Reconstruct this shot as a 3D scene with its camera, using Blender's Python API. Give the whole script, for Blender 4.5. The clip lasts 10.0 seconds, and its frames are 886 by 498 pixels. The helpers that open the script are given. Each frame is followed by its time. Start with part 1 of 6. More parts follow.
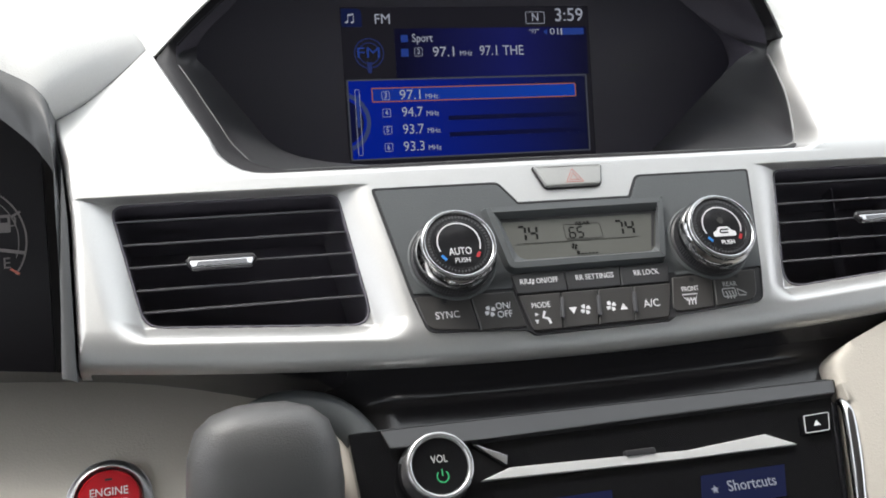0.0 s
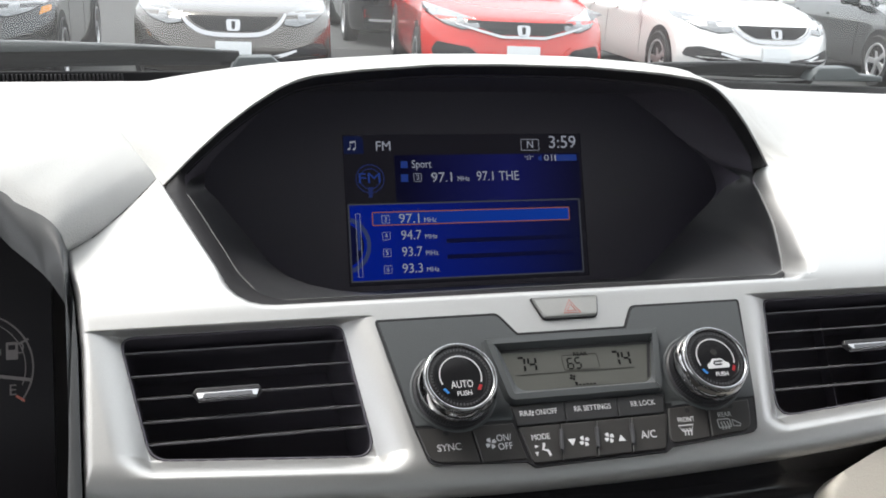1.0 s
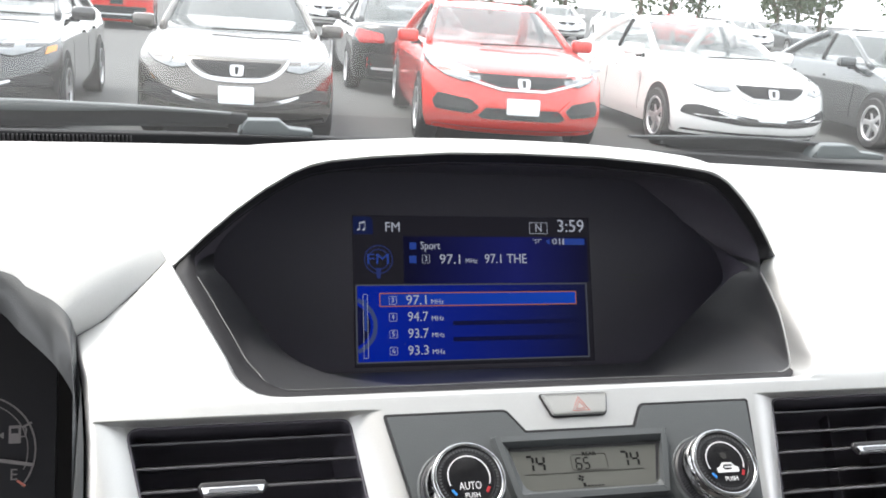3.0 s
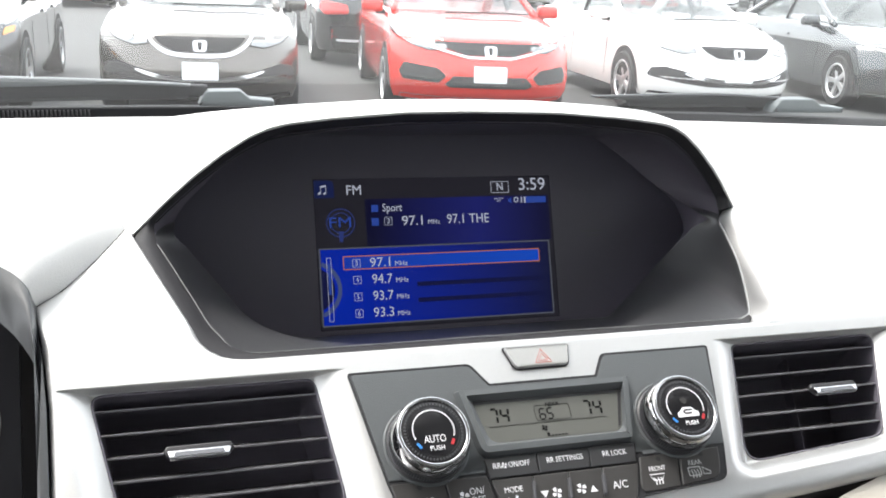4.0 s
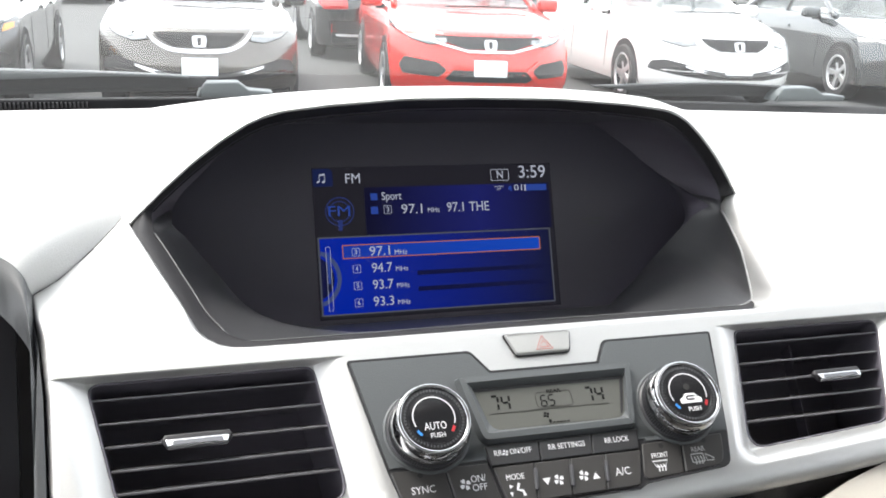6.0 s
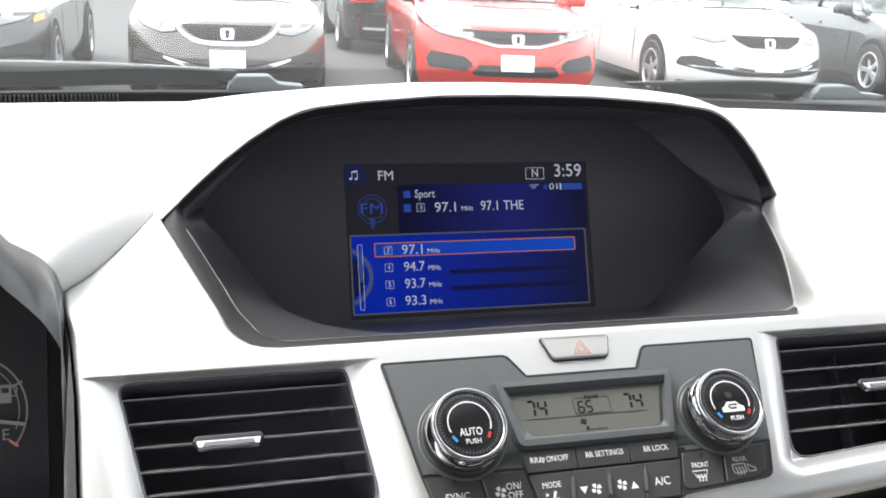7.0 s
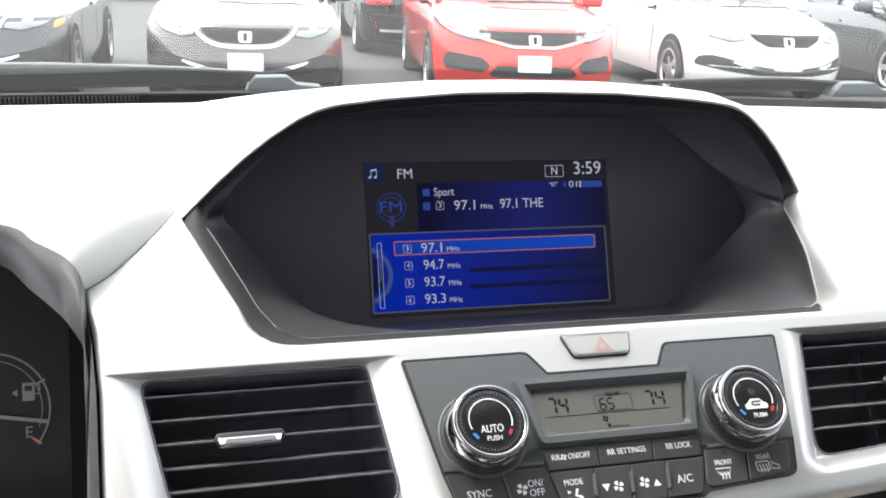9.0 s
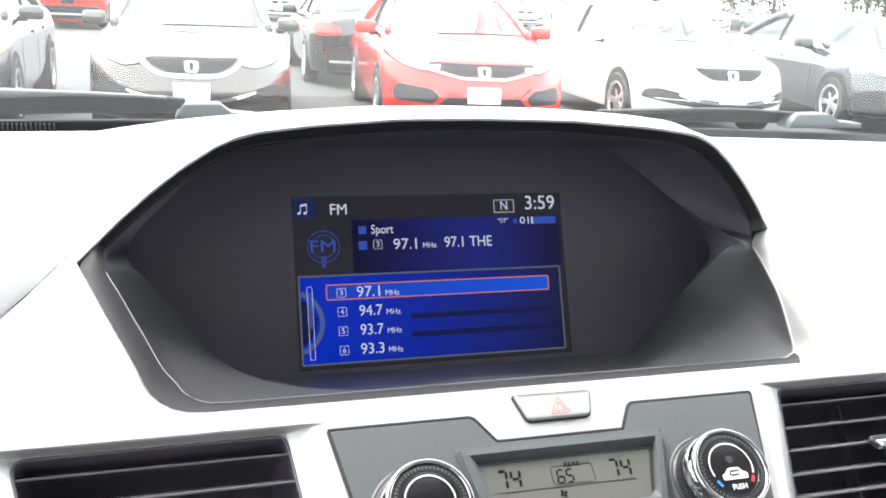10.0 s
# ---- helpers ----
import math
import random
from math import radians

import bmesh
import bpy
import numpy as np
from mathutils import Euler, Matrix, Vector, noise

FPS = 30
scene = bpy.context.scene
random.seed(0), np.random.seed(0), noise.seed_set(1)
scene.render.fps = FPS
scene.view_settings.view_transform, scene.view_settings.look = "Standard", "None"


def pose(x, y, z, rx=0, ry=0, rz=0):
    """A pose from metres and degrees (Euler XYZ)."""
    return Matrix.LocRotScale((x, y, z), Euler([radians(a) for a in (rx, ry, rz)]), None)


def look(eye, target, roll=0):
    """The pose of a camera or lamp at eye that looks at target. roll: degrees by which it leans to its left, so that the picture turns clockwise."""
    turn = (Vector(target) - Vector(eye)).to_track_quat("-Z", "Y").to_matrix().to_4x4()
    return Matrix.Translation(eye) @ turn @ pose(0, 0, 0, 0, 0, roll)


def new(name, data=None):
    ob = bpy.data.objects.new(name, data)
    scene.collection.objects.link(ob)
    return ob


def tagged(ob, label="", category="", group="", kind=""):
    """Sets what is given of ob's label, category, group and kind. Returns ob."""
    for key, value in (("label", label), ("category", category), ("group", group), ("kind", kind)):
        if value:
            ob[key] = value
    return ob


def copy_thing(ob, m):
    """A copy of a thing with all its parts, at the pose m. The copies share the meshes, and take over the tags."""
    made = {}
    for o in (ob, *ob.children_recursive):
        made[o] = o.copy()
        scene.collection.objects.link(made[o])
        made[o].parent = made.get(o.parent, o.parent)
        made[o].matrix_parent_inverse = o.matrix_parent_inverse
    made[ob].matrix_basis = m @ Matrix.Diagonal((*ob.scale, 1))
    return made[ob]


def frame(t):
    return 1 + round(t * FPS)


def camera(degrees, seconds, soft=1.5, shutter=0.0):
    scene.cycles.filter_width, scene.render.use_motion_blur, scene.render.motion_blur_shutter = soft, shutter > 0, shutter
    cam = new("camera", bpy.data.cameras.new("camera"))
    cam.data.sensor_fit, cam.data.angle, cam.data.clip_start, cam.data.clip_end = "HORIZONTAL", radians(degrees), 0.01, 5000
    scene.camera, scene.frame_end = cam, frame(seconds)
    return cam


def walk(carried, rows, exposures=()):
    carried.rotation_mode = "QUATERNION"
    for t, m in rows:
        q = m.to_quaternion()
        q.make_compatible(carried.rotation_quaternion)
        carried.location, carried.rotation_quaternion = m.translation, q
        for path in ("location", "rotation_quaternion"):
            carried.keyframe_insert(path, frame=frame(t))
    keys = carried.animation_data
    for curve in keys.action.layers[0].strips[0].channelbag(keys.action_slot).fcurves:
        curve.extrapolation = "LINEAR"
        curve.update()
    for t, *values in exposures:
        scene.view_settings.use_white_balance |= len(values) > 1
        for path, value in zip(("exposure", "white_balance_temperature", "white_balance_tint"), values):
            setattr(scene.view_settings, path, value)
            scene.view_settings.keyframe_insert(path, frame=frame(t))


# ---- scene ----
# camera and walk
cam = camera(50.25, 10.0, soft=1.8)
PATH = [
    (0.0, -0.1906, -0.4288, 1.2725, -14.486, -23.395, -2.010),
    (0.5, -0.1949, -0.4391, 1.2904, -14.992, -18.041, -1.989),
    (1.0, -0.2004, -0.4317, 1.2964, -15.123, -17.821, -2.625),
    (1.5, -0.2003, -0.4389, 1.2933, -14.594, -16.509, -2.597),
    (2.0, -0.2061, -0.4267, 1.3050, -14.156, -16.714, -3.336),
    (2.2, -0.2103, -0.4209, 1.3069, -13.897, -15.911, -3.834),
    (3.3, -0.2055, -0.4224, 1.3226, -15.670, -15.033, -3.841),
    (3.5, -0.2017, -0.4262, 1.3166, -16.335, -15.715, -3.355),
    (4.0, -0.2018, -0.4279, 1.3143, -17.061, -16.648, -2.786),
    (4.5, -0.2017, -0.4278, 1.3143, -17.167, -16.690, -2.673),
    (5.0, -0.1979, -0.4252, 1.3109, -16.941, -17.024, -2.593),
    (5.5, -0.1996, -0.4256, 1.3115, -17.173, -17.148, -2.546),
    (6.8, -0.2000, -0.4165, 1.3023, -16.382, -16.581, -2.226),
    (7.0, -0.2029, -0.4120, 1.3081, -15.496, -17.371, -2.727),
    (7.5, -0.2057, -0.4157, 1.3105, -14.855, -16.942, -2.703),
    (8.0, -0.2034, -0.4155, 1.3088, -14.898, -16.902, -2.377),
    (8.5, -0.2050, -0.4138, 1.3086, -14.682, -17.069, -2.308),
    (9.0, -0.2040, -0.4115, 1.3054, -14.545, -17.311, -2.195),
    (9.5, -0.2038, -0.4165, 1.3107, -14.813, -17.047, -2.314),
    (9.7, -0.2024, -0.4063, 1.3065, -14.724, -16.935, -2.269),
    (9.8, -0.1934, -0.4030, 1.3069, -15.289, -16.990, -2.513),
    (9.9, -0.1887, -0.3743, 1.2999, -17.802, -16.381, -2.957),
    (10.0, -0.1798, -0.3515, 1.2942, -17.462, -15.320, -2.864),
]
walk(cam, [(r[0], pose(r[1], r[2], r[3], 90 + r[5], r[6], r[4])) for r in PATH],
     exposures=[(0.0, 0.62), (0.3, 0.5), (1.0, 0.3), (2.0, 0.45), (3.3, 1.02), (3.8, 1.14), (9.6, 1.08), (10.0, 1.65)])

# world and sun: a bright, thinly overcast sky
world = bpy.data.worlds.new("sky")
scene.world = world
world.use_nodes = True
wn = world.node_tree.nodes
sky = wn.new("ShaderNodeTexSky")
sky.sky_type = "NISHITA"
sky.sun_disc = False
sky.sun_elevation = radians(60)
sky.sun_rotation = radians(-52)
sky.air_density, sky.dust_density, sky.ozone_density = 1.0, 6.0, 1.0
pale = wn.new("ShaderNodeMixRGB")
pale.inputs[0].default_value = 0.7
pale.inputs[2].default_value = (15.0, 15.3, 15.8, 1)
world.node_tree.links.new(sky.outputs[0], pale.inputs[1])
world.node_tree.links.new(pale.outputs[0], wn["Background"].inputs[0])
wn["Background"].inputs[1].default_value = 0.15

sun_data = bpy.data.lights.new("sun", "SUN")
sun_data.energy, sun_data.angle, sun_data.color = 2.0, radians(18), (1.0, 0.97, 0.92)
sun = new("sun", sun_data)
sun.matrix_world = look((-9, 7, 20), (0, 0, 0))


# ---------------------------------------------------------------- materials
def mat(name, color, rough=0.5, metal=0.0, spec=0.5, var=0.0, var_scale=30.0, bump=0.0, bump_scale=400.0,
        cells=False, coat=0.0, fine=0.0, fine_scale=900.0, emit=None, strength=1.0, rough_var=0.0):
    m = bpy.data.materials.new(name)
    m.use_nodes = True
    nt = m.node_tree
    b = nt.nodes["Principled BSDF"]
    b.inputs["Base Color"].default_value = (*color, 1)
    b.inputs["Roughness"].default_value = rough
    b.inputs["Metallic"].default_value = metal
    b.inputs["Specular IOR Level"].default_value = spec
    b.inputs["Coat Weight"].default_value = coat
    b.inputs["Coat Roughness"].default_value = 0.04
    if emit:
        b.inputs["Emission Color"].default_value = (*emit, 1)
        b.inputs["Emission Strength"].default_value = strength
    tc = nt.nodes.new("ShaderNodeTexCoord")
    if var or fine or rough_var:
        n1 = nt.nodes.new("ShaderNodeTexNoise")
        n1.inputs["Scale"].default_value = var_scale
        n1.inputs["Detail"].default_value = 5
        nt.links.new(tc.outputs["Object"], n1.inputs["Vector"])
        n2 = nt.nodes.new("ShaderNodeTexNoise")
        n2.inputs["Scale"].default_value = fine_scale
        n2.inputs["Detail"].default_value = 2
        nt.links.new(tc.outputs["Object"], n2.inputs["Vector"])
        a = nt.nodes.new("ShaderNodeMath")
        a.operation = "MULTIPLY_ADD"
        nt.links.new(n1.outputs["Fac"], a.inputs[0])
        a.inputs[1].default_value, a.inputs[2].default_value = 2 * var, 1 - var
        c = nt.nodes.new("ShaderNodeMath")
        c.operation = "MULTIPLY_ADD"
        nt.links.new(n2.outputs["Fac"], c.inputs[0])
        c.inputs[1].default_value, c.inputs[2].default_value = 2 * fine, -fine
        d = nt.nodes.new("ShaderNodeMath")
        nt.links.new(a.outputs[0], d.inputs[0])
        nt.links.new(c.outputs[0], d.inputs[1])
        v = nt.nodes.new("ShaderNodeVectorMath")
        v.operation = "SCALE"
        v.inputs[0].default_value = color
        nt.links.new(d.outputs[0], v.inputs["Scale"])
        nt.links.new(v.outputs[0], b.inputs["Base Color"])
        if rough_var:
            e = nt.nodes.new("ShaderNodeMath")
            e.operation = "MULTIPLY_ADD"
            nt.links.new(n1.outputs["Fac"], e.inputs[0])
            e.inputs[1].default_value, e.inputs[2].default_value = 2 * rough_var, rough - rough_var
            nt.links.new(e.outputs[0], b.inputs["Roughness"])
    if bump:
        t = nt.nodes.new("ShaderNodeTexVoronoi" if cells else "ShaderNodeTexNoise")
        t.inputs["Scale"].default_value = bump_scale
        nt.links.new(tc.outputs["Object"], t.inputs["Vector"])
        k = nt.nodes.new("ShaderNodeBump")
        k.inputs["Strength"].default_value = bump
        k.inputs["Distance"].default_value = 0.0006
        nt.links.new(t.outputs["Distance" if cells else "Fac"], k.inputs["Height"])
        nt.links.new(k.outputs[0], b.inputs["Normal"])
    return m


SILVER = mat("silver_paint", (0.555, 0.553, 0.547), 0.46, 0.85, var=0.04, var_scale=14, fine=0.05, fine_scale=1500, rough_var=0.04)
VINYL = mat("light_grey_vinyl", (0.54, 0.538, 0.525), 0.55, bump=0.32, bump_scale=1100, cells=True, var=0.05, var_scale=9, fine=0.04)
BEIGE = mat("beige_plastic", (0.55, 0.51, 0.45), 0.55, bump=0.25, bump_scale=900, var=0.05, var_scale=12, fine=0.03)
CHARCOAL = mat("charcoal_plastic", (0.070, 0.070, 0.076), 0.5, bump=0.15, bump_scale=1300, var=0.08, var_scale=18, fine=0.05)
TRIMGREY = mat("dark_grey_trim", (0.082, 0.088, 0.092), 0.48, bump=0.2, bump_scale=1300, var=0.06, var_scale=20, fine=0.04)
BUTTON = mat("grey_button_plastic", (0.050, 0.048, 0.047), 0.30, var=0.06, var_scale=40, fine=0.05)
BUTTON_DARK = mat("dark_button_plastic", (0.035, 0.035, 0.037), 0.4, var=0.06, var_scale=40, fine=0.05)
# one lining in three tones: upper hood and inner ring lifted against shade
HOODLIFT = mat("hood_lining_lifted", (0.082, 0.075, 0.094), 0.7, bump=0.3, bump_scale=1100, var=0.1, var_scale=16)
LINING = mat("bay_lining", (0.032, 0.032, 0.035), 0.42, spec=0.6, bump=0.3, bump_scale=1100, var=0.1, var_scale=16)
# this grey also stands for the silver trim's shaded left edge
BAYGREY = mat("bay_edge_grey", (0.026, 0.025, 0.027), 0.62, spec=0.2, bump=0.15, bump_scale=1300, var=0.06, var_scale=18, fine=0.04)
RECESS = mat("satin_recess_plastic", (0.022, 0.021, 0.023), 0.16, var=0.06, var_scale=14, fine=0.03)
INNERLIFT = mat("inner_lining_lifted", (0.094, 0.086, 0.108), 0.7, spec=0.3, bump=0.3, bump_scale=1100, var=0.1, var_scale=16)
BLACK = mat("black_plastic", (0.026, 0.025, 0.028), 0.45, var=0.1, var_scale=30)
SLAT = mat("slat_black_plastic", (0.13, 0.127, 0.136), 0.24, var=0.08, var_scale=50)
VENTBLACK = mat("vent_black_plastic", (0.100, 0.092, 0.110), 0.5, var=0.1, var_scale=40)
GLOSS = mat("piano_black", (0.007, 0.007, 0.008), 0.06, spec=0.4, var=0.1, var_scale=40)
SCREENGLASS = mat("screen_glass", (0.070, 0.066, 0.084), 0.4, spec=0.5)
KNOBFACE = mat("knob_black", (0.014, 0.014, 0.016), 0.28, spec=0.4, var=0.1, var_scale=40)
DARKCHROME = mat("dark_chrome", (0.11, 0.11, 0.115), 0.12, 1.0, rough_var=0.03, var_scale=60)
CHROME = mat("chrome", (0.46, 0.46, 0.47), 0.08, 1.0, rough_var=0.03, var_scale=60)
LEATHER = mat("black_leather", (0.085, 0.084, 0.085), 0.42, bump=0.22, bump_scale=1500, cells=True, var=0.1, var_scale=20)
RED = mat("red_button_plastic", (0.45, 0.012, 0.02), 0.3, var=0.06, var_scale=40, coat=0.3)
WHITE = mat("white_print", (0.72, 0.72, 0.74), 0.5)
GREYPRINT = mat("grey_print", (0.46, 0.46, 0.46), 0.5)
REDPRINT = mat("red_print", (0.55, 0.16, 0.12), 0.5)
DEEPRED = mat("deep_red_print", (0.40, 0.022, 0.028), 0.5)
BLUEPRINT = mat("blue_print", (0.03, 0.22, 0.62), 0.5)
GREENGLOW = mat("green_backlight", (0.02, 0.2, 0.08), 0.5, emit=(0.05, 0.75, 0.25), strength=0.16)
LCD = mat("lcd_glass", (0.118, 0.119, 0.110), 0.3, spec=0.2, var=0.03, var_scale=30)
LCDINK = mat("lcd_segments", (0.010, 0.010, 0.010), 0.6, spec=0.1)
ENGRAVE = mat("lcd_faint_line", (0.06, 0.06, 0.054), 0.4)
GAUGEFACE = mat("gauge_face", (0.012, 0.011, 0.014), 0.35, var=0.1, var_scale=40)
GAUGEPRINT = mat("gauge_print", (0.22, 0.20, 0.20), 0.5)
PIPING = mat("light_seam", (0.20, 0.20, 0.20), 0.4)


def glow(name, color, strength=1.0):
    return mat(name, (0.005, 0.005, 0.008), 0.3, spec=0.2, emit=color, strength=strength)


def ramp_glow(name, c0, c1, axis, lo, hi, strength=1.0):
    m = glow(name, c0, strength)
    nt = m.node_tree
    tc = nt.nodes.new("ShaderNodeTexCoord")
    sep = nt.nodes.new("ShaderNodeSeparateXYZ")
    nt.links.new(tc.outputs["Object"], sep.inputs[0])
    mr = nt.nodes.new("ShaderNodeMapRange")
    mr.inputs["From Min"].default_value, mr.inputs["From Max"].default_value = lo, hi
    nt.links.new(sep.outputs[axis], mr.inputs["Value"])
    mix = nt.nodes.new("ShaderNodeMixRGB")
    mix.inputs[1].default_value, mix.inputs[2].default_value = (*c0, 1), (*c1, 1)
    nt.links.new(mr.outputs[0], mix.inputs[0])
    nt.links.new(mix.outputs[0], nt.nodes["Principled BSDF"].inputs["Emission Color"])
    return m


S_TEXT = glow("screen_text", (0.62, 0.66, 0.78), 0.29)
S_DIM = glow("screen_dim_blue", (0.03, 0.05, 0.22), 0.30)
S_BACK = glow("screen_backlight", (0.020, 0.019, 0.026), 0.30)
S_TITLE = ramp_glow("screen_title_blue", (0.004, 0.004, 0.03), (0.012, 0.016, 0.17), 0, -0.05, 0.03, 0.30)
S_TITLE_END = ramp_glow("screen_title_fade", (0.012, 0.016, 0.17), (0.006, 0.006, 0.04), 0, 0.03, 0.085, 0.30)
S_LIST = ramp_glow("screen_list_blue", (0.0, 0.022, 0.46), (0.008, 0.010, 0.045), 0, -0.07, 0.085, 0.30)
S_HILITE = ramp_glow("screen_highlight", (0.008, 0.05, 0.50), (0.006, 0.085, 0.66), 0, -0.07, 0.075, 0.30)
S_BAND = glow("screen_dark_band", (0.006, 0.008, 0.06), 0.30)
S_ORANGE = glow("screen_orange", (0.60, 0.19, 0.07), 0.30)
S_BLUE = glow("screen_icon_blue", (0.03, 0.08, 0.42), 0.30)
S_FRAME = glow("screen_frame_grey", (0.10, 0.11, 0.14), 0.30)
S_DIAL = glow("screen_dial", (0.07, 0.10, 0.26), 0.30)
S_SOFT = glow("shortcut_blue", (0.010, 0.018, 0.085), 0.30)


# ---------------------------------------------------------------- building helpers
def obj(name, bm, material, parent=None, label="", smooth=False, sharp=None):
    me = bpy.data.meshes.new(name)
    bmesh.ops.recalc_face_normals(bm, faces=bm.faces)
    if smooth:
        for f in bm.faces:
            f.smooth = True
    bm.to_mesh(me)
    bm.free()
    if material:
        me.materials.append(material)
    if sharp:
        me.set_sharp_from_angle(angle=radians(sharp))
    ob = new(name, me)
    if parent:
        ob.parent = parent
    if label:
        tagged(ob, label)
    return ob


def part(name, bm, material, parent, label="", smooth=False, sharp=None):
    return obj(name, bm, material, parent, label, smooth, sharp)


def thing(name, label, category, group="", kind=""):
    return tagged(new(name), label, category, group, kind)


def moved(bm, m):
    bmesh.ops.transform(bm, matrix=m, verts=bm.verts)
    return bm


def rounded(pts, r, seg=5):
    """Corner-rounded outline of a polygon; r is one radius or one for each corner."""
    out, n = [], len(pts)
    for i, p in enumerate(pts):
        rr = r[i] if isinstance(r, (list, tuple)) else r
        p, a, b = Vector(p), Vector(pts[i - 1]), Vector(pts[(i + 1) % n])
        if rr <= 0:
            out.append(p)
            continue
        da, db = (a - p), (b - p)
        la, lb = da.length, db.length
        ang = da.angle(db)
        t = min(rr / max(math.tan(ang / 2), 1e-6), 0.48 * la, 0.48 * lb)
        s, e = p + da / la * t, p + db / lb * t
        for k in range(seg + 1):
            w = k / seg
            out.append((1 - w) ** 2 * s + 2 * w * (1 - w) * p + w * w * e)
    return [(q.x, q.y) for q in out]


def slab(pts, z0, z1, bevel=0.0, seg=2):
    """A plate with that outline in xy, from z0 up to z1, its top edge rounded."""
    bm = bmesh.new()
    vs = [bm.verts.new((x, y, z0)) for x, y in pts]
    f = bm.faces.new(vs)
    r = bmesh.ops.extrude_face_region(bm, geom=[f])
    top = [v for v in r["geom"] if isinstance(v, bmesh.types.BMVert)]
    for v in top:
        v.co.z = z1
    if bevel:
        es = [e for e in bm.edges if all(abs(v.co.z - z1) < 1e-7 for v in e.verts)]
        bmesh.ops.bevel(bm, geom=es, offset=bevel, segments=seg, affect="EDGES", profile=0.6)
    return bm


def box(x0, x1, y0, y1, z0, z1, bevel=0.0, seg=2):
    bm = bmesh.new()
    bmesh.ops.create_cube(bm, size=1)
    for v in bm.verts:
        v.co = Vector(((x0, x1)[v.co.x > 0], (y0, y1)[v.co.y > 0], (z0, z1)[v.co.z > 0]))
    if bevel:
        bmesh.ops.bevel(bm, geom=bm.edges[:], offset=bevel, segments=seg, affect="EDGES", profile=0.6)
    return bm


def lathe(profile, seg=48, cap=True):
    """A turned body round z from (radius, height) pairs."""
    bm = bmesh.new()
    rings = [[bm.verts.new((r * math.cos(2 * math.pi * k / seg), r * math.sin(2 * math.pi * k / seg), z)) for k in range(seg)]
             for r, z in profile]
    for a, b in zip(rings, rings[1:]):
        for k in range(seg):
            bm.faces.new((a[k], a[(k + 1) % seg], b[(k + 1) % seg], b[k]))
    if cap:
        bm.faces.new(rings[-1])
        bm.faces.new(rings[0][::-1])
    return bm


def tube(pts, r, seg=8, closed=False):
    bm = bmesh.new()
    pts = [Vector(p) for p in pts]
    rings = []
    n = len(pts)
    for i, p in enumerate(pts):
        a = pts[i - 1] if (i or closed) else p
        b = pts[(i + 1) % n] if (i < n - 1 or closed) else p
        d = (b - a).normalized()
        s = d.cross(Vector((0.13, 0.21, 0.97))).normalized()
        t = d.cross(s)
        rr = r(i / (n - 1)) if callable(r) else r
        rings.append([bm.verts.new(p + rr * (math.cos(2 * math.pi * k / seg) * s + math.sin(2 * math.pi * k / seg) * t)) for k in range(seg)])
    for i in range(n if closed else n - 1):
        a, b = rings[i], rings[(i + 1) % n]
        for k in range(seg):
            bm.faces.new((a[k], a[(k + 1) % seg], b[(k + 1) % seg], b[k]))
    if not closed:
        bm.faces.new(rings[0][::-1])
        bm.faces.new(rings[-1])
    return bm


def strip(pts, w, z0, z1, closed=False):
    """A flat band of width w along a line in xy, from z0 to z1."""
    P2 = [Vector((*p, 0)) for p in pts]
    n = len(P2)
    L, R = [], []
    for i, p in enumerate(P2):
        a = P2[i - 1] if (i or closed) else p
        b = P2[(i + 1) % n] if (i < n - 1 or closed) else p
        d = (b - a).normalized()
        s = Vector((-d.y, d.x, 0))
        L.append(p + s * w / 2)
        R.append(p - s * w / 2)
    bm = bmesh.new()
    lo = [[bm.verts.new((q.x, q.y, z)) for q in side] for side in (L, R) for z in (z0, z1)]
    for i in range(n if closed else n - 1):
        j = (i + 1) % n
        bm.faces.new((lo[1][i], lo[1][j], lo[3][j], lo[3][i]))
        bm.faces.new((lo[0][i], lo[1][i], lo[1][j], lo[0][j]))
        bm.faces.new((lo[2][i], lo[2][j], lo[3][j], lo[3][i]))
        bm.faces.new((lo[0][i], lo[0][j], lo[2][j], lo[2][i]))
    return bm


def arc(cx, cy, r, a0, a1, n=32):
    return [(cx + r * math.cos(radians(a0 + (a1 - a0) * i / n)), cy + r * math.sin(radians(a0 + (a1 - a0) * i / n))) for i in range(n + 1)]


def surface(rows, close=False):
    """A quad sheet through rows of points."""
    bm = bmesh.new()
    g = [[bm.verts.new(p) for p in row] for row in rows]
    for a, b in zip(g, g[1:]):
        n = len(a)
        for k in range(n if close else n - 1):
            q = (a[k], a[(k + 1) % n], b[(k + 1) % n], b[k])
            try:
                bm.faces.new(q)
            except ValueError:
                pass
    return bm


def lettering(text, size, material, parent, m, width=None, name="lettering", bold=0.0, lift=0.0003, squeeze=1.0):
    """Raised letters, centred at the pose m; size is the height of a capital."""
    cu = bpy.data.curves.new(name, "FONT")
    cu.body, cu.size, cu.extrude, cu.offset = text, size / 0.69, lift / 2, 0.0
    cu.align_x, cu.align_y = "CENTER", "CENTER"
    cu.resolution_u = 3
    tmp = bpy.data.objects.new(name, cu)
    me = bpy.data.meshes.new_from_object(tmp)
    bpy.data.objects.remove(tmp)
    xs = [v.co.x for v in me.vertices]
    k = width / (max(xs) - min(xs)) if width else squeeze
    for v in me.vertices:
        v.co.x *= k
    me.name = name
    me.materials.clear()
    me.materials.append(material)
    me.transform(m)
    ob = new(name, me)
    ob.parent = parent
    return ob


